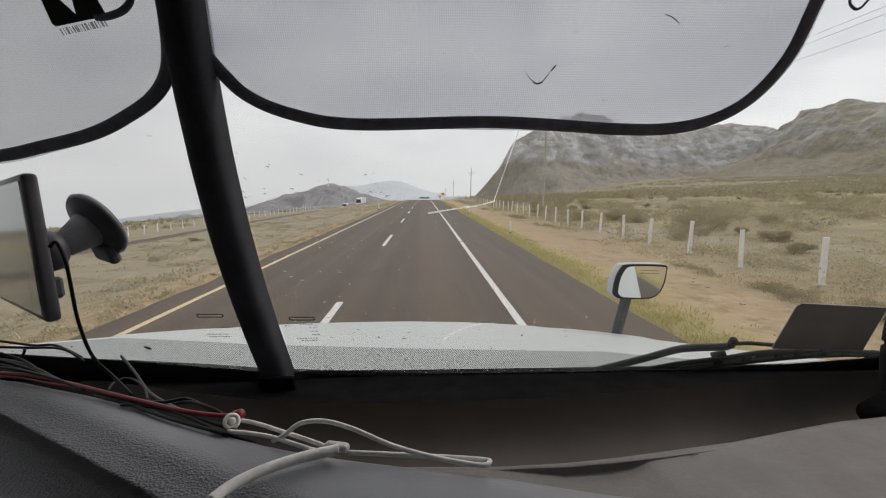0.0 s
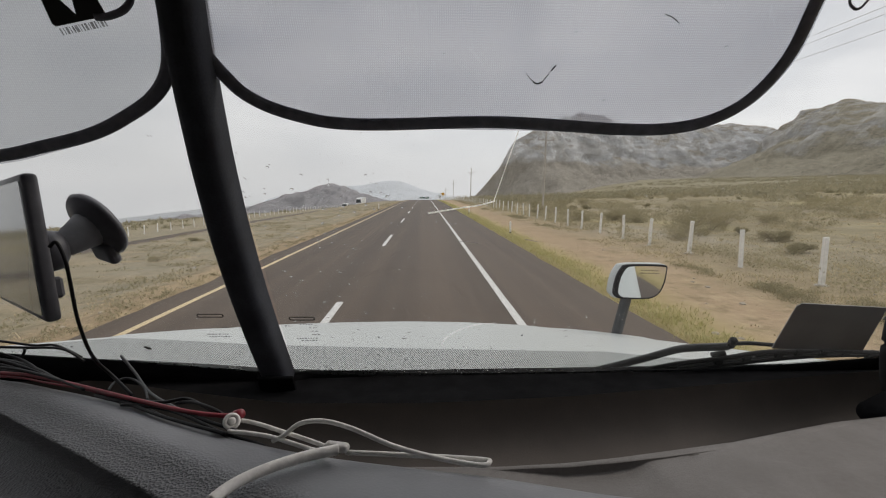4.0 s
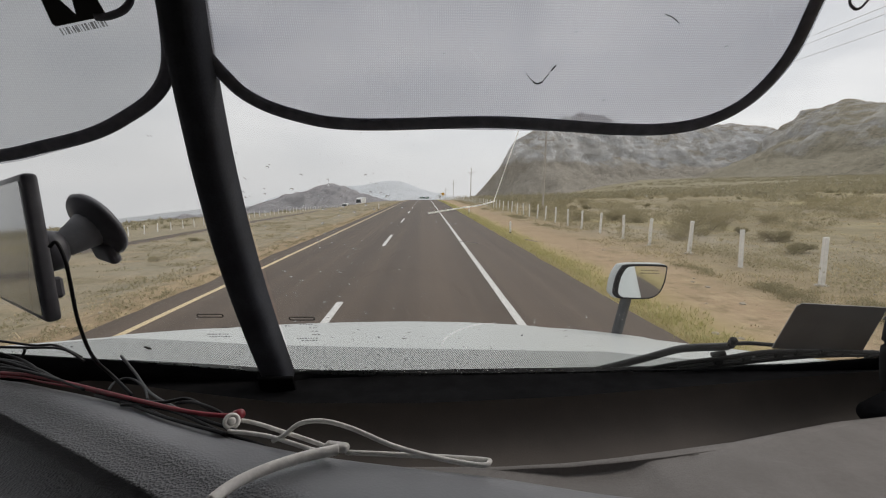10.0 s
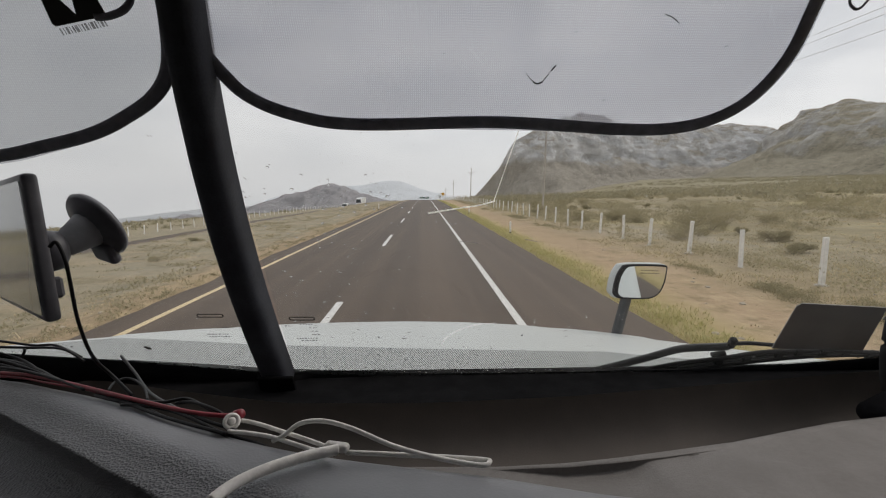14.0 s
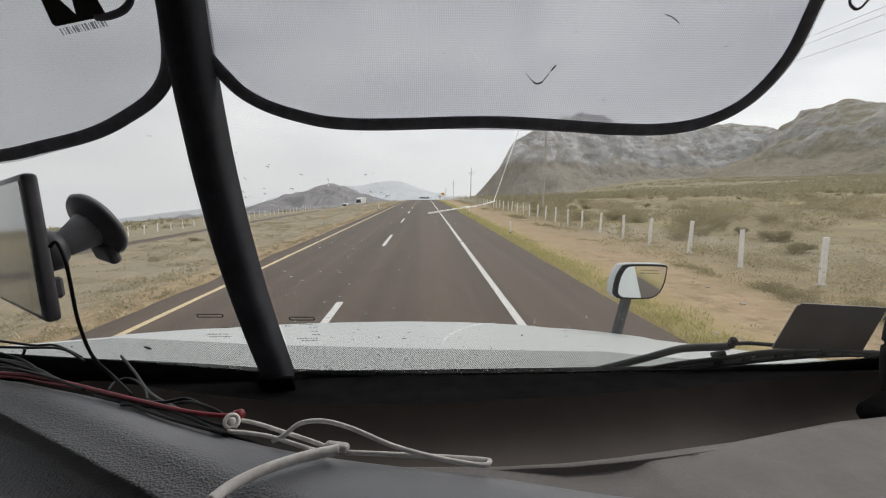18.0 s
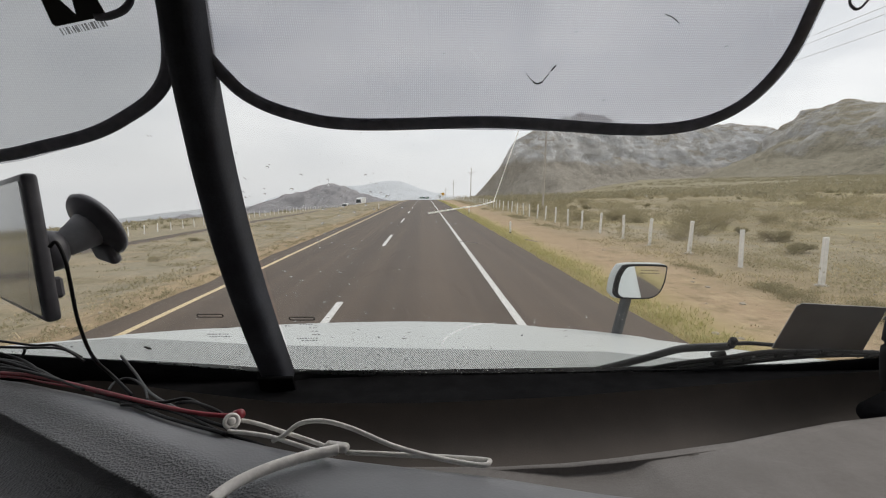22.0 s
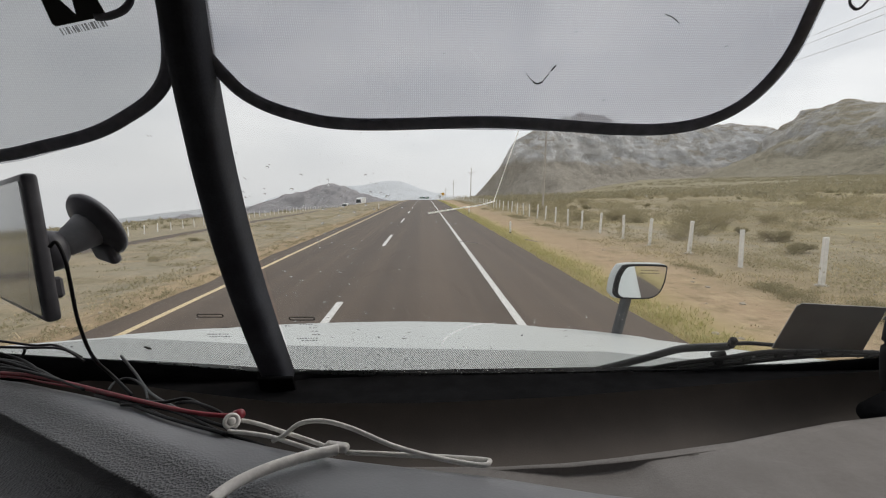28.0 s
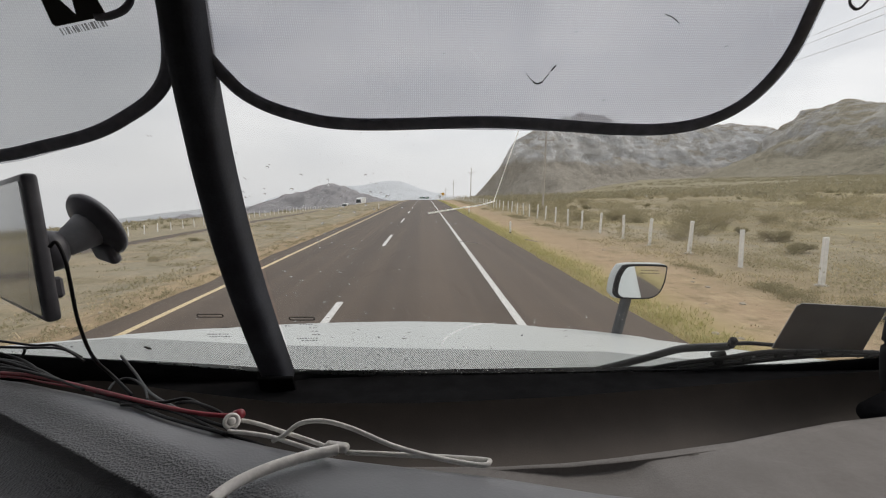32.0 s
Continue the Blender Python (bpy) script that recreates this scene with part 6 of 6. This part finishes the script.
# dark square sticker on the passenger's pane
ob = tagged(part("windscreen_sticker", slab([(0.592, 0.149), (0.739, 0.137), (0.763, 0.031), (0.595, 0.040), (0.586, 0.143)], 0.0015), M["sticker_film"], None, "", False, GLASS @ Matrix.Translation((0, 0, 0.003))),
            "dark grey blank sticker on the windscreen", "sticker")
ob = tagged(part("windscreen_sticker", slab(rounded(0.05, 0.028, 0.003), 0.0015), M["sticker_film"], None, "", False, GLASS @ pose(0.775, 0.118, 0.003, 0, 0, -12)), "small dark sticker at the edge of the windscreen", "sticker")

# satellite navigator on a suction mount
GPS = CAB @ pose(-0.412, 0.50, -0.061, 0, -3.6, 0) @ pose(0, 0, 0, 0, 0, -40) @ pose(-0.13, 0, 0)
gps = thing("satnav", "black satellite navigator with a pale screen on a suction mount", "satnav", GPS)
body = part("body", box((0.26, 0.015, 0.162), (0, 0.0, 0), 0.005, 4), M["gps_plastic"], gps, "black plastic case", True, GPS)
part("screen", slab(rounded(0.251, 0.146, 0.003), 0.002), M["screen"], body, "pale reflecting screen", False, GPS @ pose(0, -0.0088, 0, 90, 0, 0))
cup_at = GLASS @ Matrix.Translation((-0.403, 0.313, 0.012)) @ pose(0, 0, 0, 0, -23, 0)
cup = part("suction_cup", lathe([(0.041, 0.0), (0.043, 0.005), (0.04, 0.009), (0.026, 0.013), (0.02, 0.018)], 32, None, cup_at), M["gps_plastic"], gps, "round black suction cup", True)
part("cup_lever", box((0.036, 0.03, 0.014), (0.002, -0.036, 0.012), 0.006, 3), M["gps_plastic"], cup, "", False, cup_at)
c0 = cup_at @ Vector((0, 0, 0.012))
c1 = CAB @ Vector((-0.424, 0.535, -0.066))
part("arm", tube([c0, c0.lerp(c1, 0.35), c0.lerp(c1, 0.75), c1], lambda s: 0.0235 - 0.0125 * s, 14), M["gps_plastic_lit"], gps, "tapered black mount arm", True)
part("socket", lathe([(0.018, -0.008), (0.024, 0.0), (0.022, 0.012), (0.012, 0.018)], 16, None, GPS @ pose(0.10, 0.010, -0.005, -90, 0, 0)), M["gps_plastic"], gps, "", True)
part("cable_plug", box((0.010, 0.010, 0.024), (0.118, 0.010, -0.045), 0.003, 1), M["gps_plastic"], gps, "", False, GPS)


def cable(points, radius, key, label, name="cable", sides=10):
    ob = part(name, tube(spline(points, 7), radius, sides), M[key], None, "", True, CAB)
    return tagged(ob, label, "cable", "cables on the dashboard")


WHITE_THICK = [(-0.158, 0.312, -0.225), (-0.152, 0.327, -0.225), (-0.141, 0.341, -0.225), (-0.124, 0.355, -0.225), (-0.104, 0.3665, -0.225), (-0.086, 0.3735, -0.225), (-0.077, 0.3765, -0.225)]
WHITE_A = [(-0.198, 0.443, -0.229), (-0.171, 0.434, -0.229), (-0.138, 0.416, -0.229), (-0.113, 0.402, -0.229), (-0.085, 0.385, -0.229)]
WHITE_B = [(-0.193, 0.424, -0.232), (-0.172, 0.42, -0.232), (-0.147, 0.412, -0.232), (-0.122, 0.399, -0.232), (-0.099, 0.387, -0.232), (-0.085, 0.384, -0.231)]
LOOP = [(-0.146, 0.412, -0.236), (-0.134, 0.407, -0.228), (-0.118, 0.404, -0.215), (-0.096, 0.399, -0.21), (-0.068, 0.389, -0.212), (-0.027, 0.374, -0.222), (0.013, 0.367, -0.23), (0.046, 0.356, -0.23), (0.054, 0.36, -0.23), (0.049, 0.364, -0.23), (0.003, 0.371, -0.23), (-0.071, 0.38, -0.23)]
RED = [(-0.593, 0.584, -0.228), (-0.54, 0.572, -0.228), (-0.488, 0.56, -0.228), (-0.421, 0.533, -0.228), (-0.329, 0.492, -0.228), (-0.251, 0.459, -0.228), (-0.208, 0.448, -0.228), (-0.197, 0.452, -0.228)]
GPS_CABLE = [(-0.404, 0.5, -0.059), (-0.396, 0.5, -0.054), (-0.389, 0.5, -0.073), (-0.39, 0.505, -0.099), (-0.397, 0.52, -0.148), (-0.4, 0.54, -0.196), (-0.386, 0.55, -0.225), (-0.351, 0.53, -0.242)]
GREY = [(-0.421, 0.62, -0.225), (-0.391, 0.6, -0.242), (-0.349, 0.56, -0.252), (-0.284, 0.5, -0.244), (-0.245, 0.47, -0.238)]
SMALL_LOOP = [(-0.377, 0.528, -0.235), (-0.387, 0.556, -0.235), (-0.374, 0.564, -0.235), (-0.342, 0.538, -0.235), (-0.316, 0.502, -0.235)]
BLK1 = [(-0.649, 0.66, -0.216), (-0.618, 0.66, -0.215), (-0.571, 0.66, -0.222), (-0.547, 0.67, -0.226), (-0.527, 0.69, -0.252)]
BLK2 = [(-0.592, 0.6, -0.207), (-0.563, 0.6, -0.212), (-0.532, 0.6, -0.224), (-0.48, 0.57, -0.234)]
BLK3 = [(-0.573, 0.58, -0.211), (-0.546, 0.58, -0.214), (-0.503, 0.57, -0.222), (-0.462, 0.56, -0.233)]
BLK4 = [(-0.375, 0.514, -0.238), (-0.327, 0.498, -0.238), (-0.263, 0.458, -0.238), (-0.198, 0.43, -0.238), (-0.151, 0.406, -0.238)]
BLK5 = [(-0.278, 0.49, -0.234), (-0.255, 0.48, -0.228), (-0.222, 0.46, -0.227), (-0.203, 0.45, -0.233)]
BLK6 = [(-0.557, 0.63, -0.217), (-0.562, 0.63, -0.227), (-0.569, 0.62, -0.231)]
BLK7 = [(-0.564, 0.57, -0.212), (-0.537, 0.57, -0.216), (-0.506, 0.565, -0.222), (-0.46, 0.55, -0.226), (-0.398, 0.52, -0.229)]
BLK8 = [(-0.63, 0.64, -0.215), (-0.6, 0.64, -0.217), (-0.57, 0.65, -0.222), (-0.531, 0.66, -0.228), (-0.509, 0.67, -0.251)]
BLK9 = [(-0.555, 0.56, -0.217), (-0.528, 0.56, -0.216), (-0.484, 0.555, -0.222), (-0.412, 0.53, -0.229), (-0.356, 0.505, -0.23), (-0.304, 0.48, -0.234)]
RED_THIN = [(-0.551, 0.568, -0.23), (-0.502, 0.559, -0.23), (-0.453, 0.541, -0.23), (-0.4, 0.523, -0.23), (-0.356, 0.505, -0.231), (-0.31, 0.491, -0.236)]
BLK10 = [(-0.379, 0.51, -0.232), (-0.347, 0.496, -0.232), (-0.323, 0.493, -0.23), (-0.276, 0.473, -0.23), (-0.227, 0.446, -0.231), (-0.185, 0.425, -0.232)]
BLK11 = [(-0.334, 0.485, -0.232), (-0.309, 0.48, -0.231), (-0.273, 0.468, -0.231), (-0.24, 0.449, -0.231), (-0.194, 0.423, -0.236)]
BLK12 = [(-0.573, 0.593, -0.23), (-0.517, 0.578, -0.23), (-0.467, 0.558, -0.23), (-0.427, 0.541, -0.231), (-0.375, 0.515, -0.232), (-0.325, 0.486, -0.232), (-0.28, 0.46, -0.232), (-0.235, 0.438, -0.232), (-0.193, 0.42, -0.232)]
BLK13 = [(-0.328, 0.5, -0.234), (-0.29, 0.488, -0.231), (-0.266, 0.489, -0.228), (-0.239, 0.472, -0.229), (-0.213, 0.454, -0.232)]
BLK14 = [(-0.602, 0.624, -0.226), (-0.548, 0.606, -0.227), (-0.502, 0.584, -0.229), (-0.46, 0.558, -0.231), (-0.416, 0.536, -0.232)]
cable(WHITE_THICK, 0.0047, "white_cable", "thick white cable lying over the instrument hood")
cable(WHITE_A, 0.0021, "white_cable", "thin white cable on the dark dashboard")
cable(WHITE_B, 0.0021, "white_cable", "thin white cable on the dark dashboard")
cable(LOOP, 0.0022, "white_cable", "white cable bent into a long loop on the dashboard")
cable(RED, 0.0025, "red_cable", "dark red cable along the dashboard edge")
cable(RED_THIN, 0.0014, "red_cable", "thin dull red cable beside a thicker one")
cable(GPS_CABLE, 0.0020, "black_cable", "thin black cable hanging from the satnav")
cable(GREY, 0.0018, "grey_cable", "grey cable running down behind the instrument hood")
cable(SMALL_LOOP, 0.0015, "black_cable", "small curl of thin black cable")
for pts in (BLK1, BLK2, BLK3, BLK4, BLK5, BLK6, BLK7, BLK8, BLK9, BLK10, BLK11, BLK12, BLK13, BLK14):
    cable(pts, 0.0018, "black_cable", "black cable in a tangle beside the windscreen")
KNOT = CAB @ pose(-0.079, 0.380, -0.2235, 0, 0, -15)
tagged(part("cable_tie", box((0.023, 0.009, 0.008), (0, 0, -0.001), 0.0035, 3), M["white_cable"], None, "", True, KNOT), "white sleeve holding two white cables together", "cable tie")
PLUG = CAB @ pose(-0.1925, 0.432, -0.226, 62, 0, 22)
plug = tagged(part("cable_plug", tube([Vector((0.0062 * math.cos(t), 0.0062 * math.sin(t), 0)) for t in (2 * math.pi * i / 24 for i in range(24))], 0.0022, 8, lathe([(0.004, -0.004), (0.0045, 0.0), (0.004, 0.002), (0.002, 0.0025)], 14), True), M["white_cable"], None, "", True, PLUG), "round white plug beside a red cable end", "plug")
part("red_collar", lathe([(0.003, 0.0), (0.006, 0.004), (0.005, 0.012), (0.003, 0.014)], 12), M["red_cable"], plug, "red plastic collar", True, CAB @ pose(-0.196, 0.447, -0.229, 0, 60, -30))
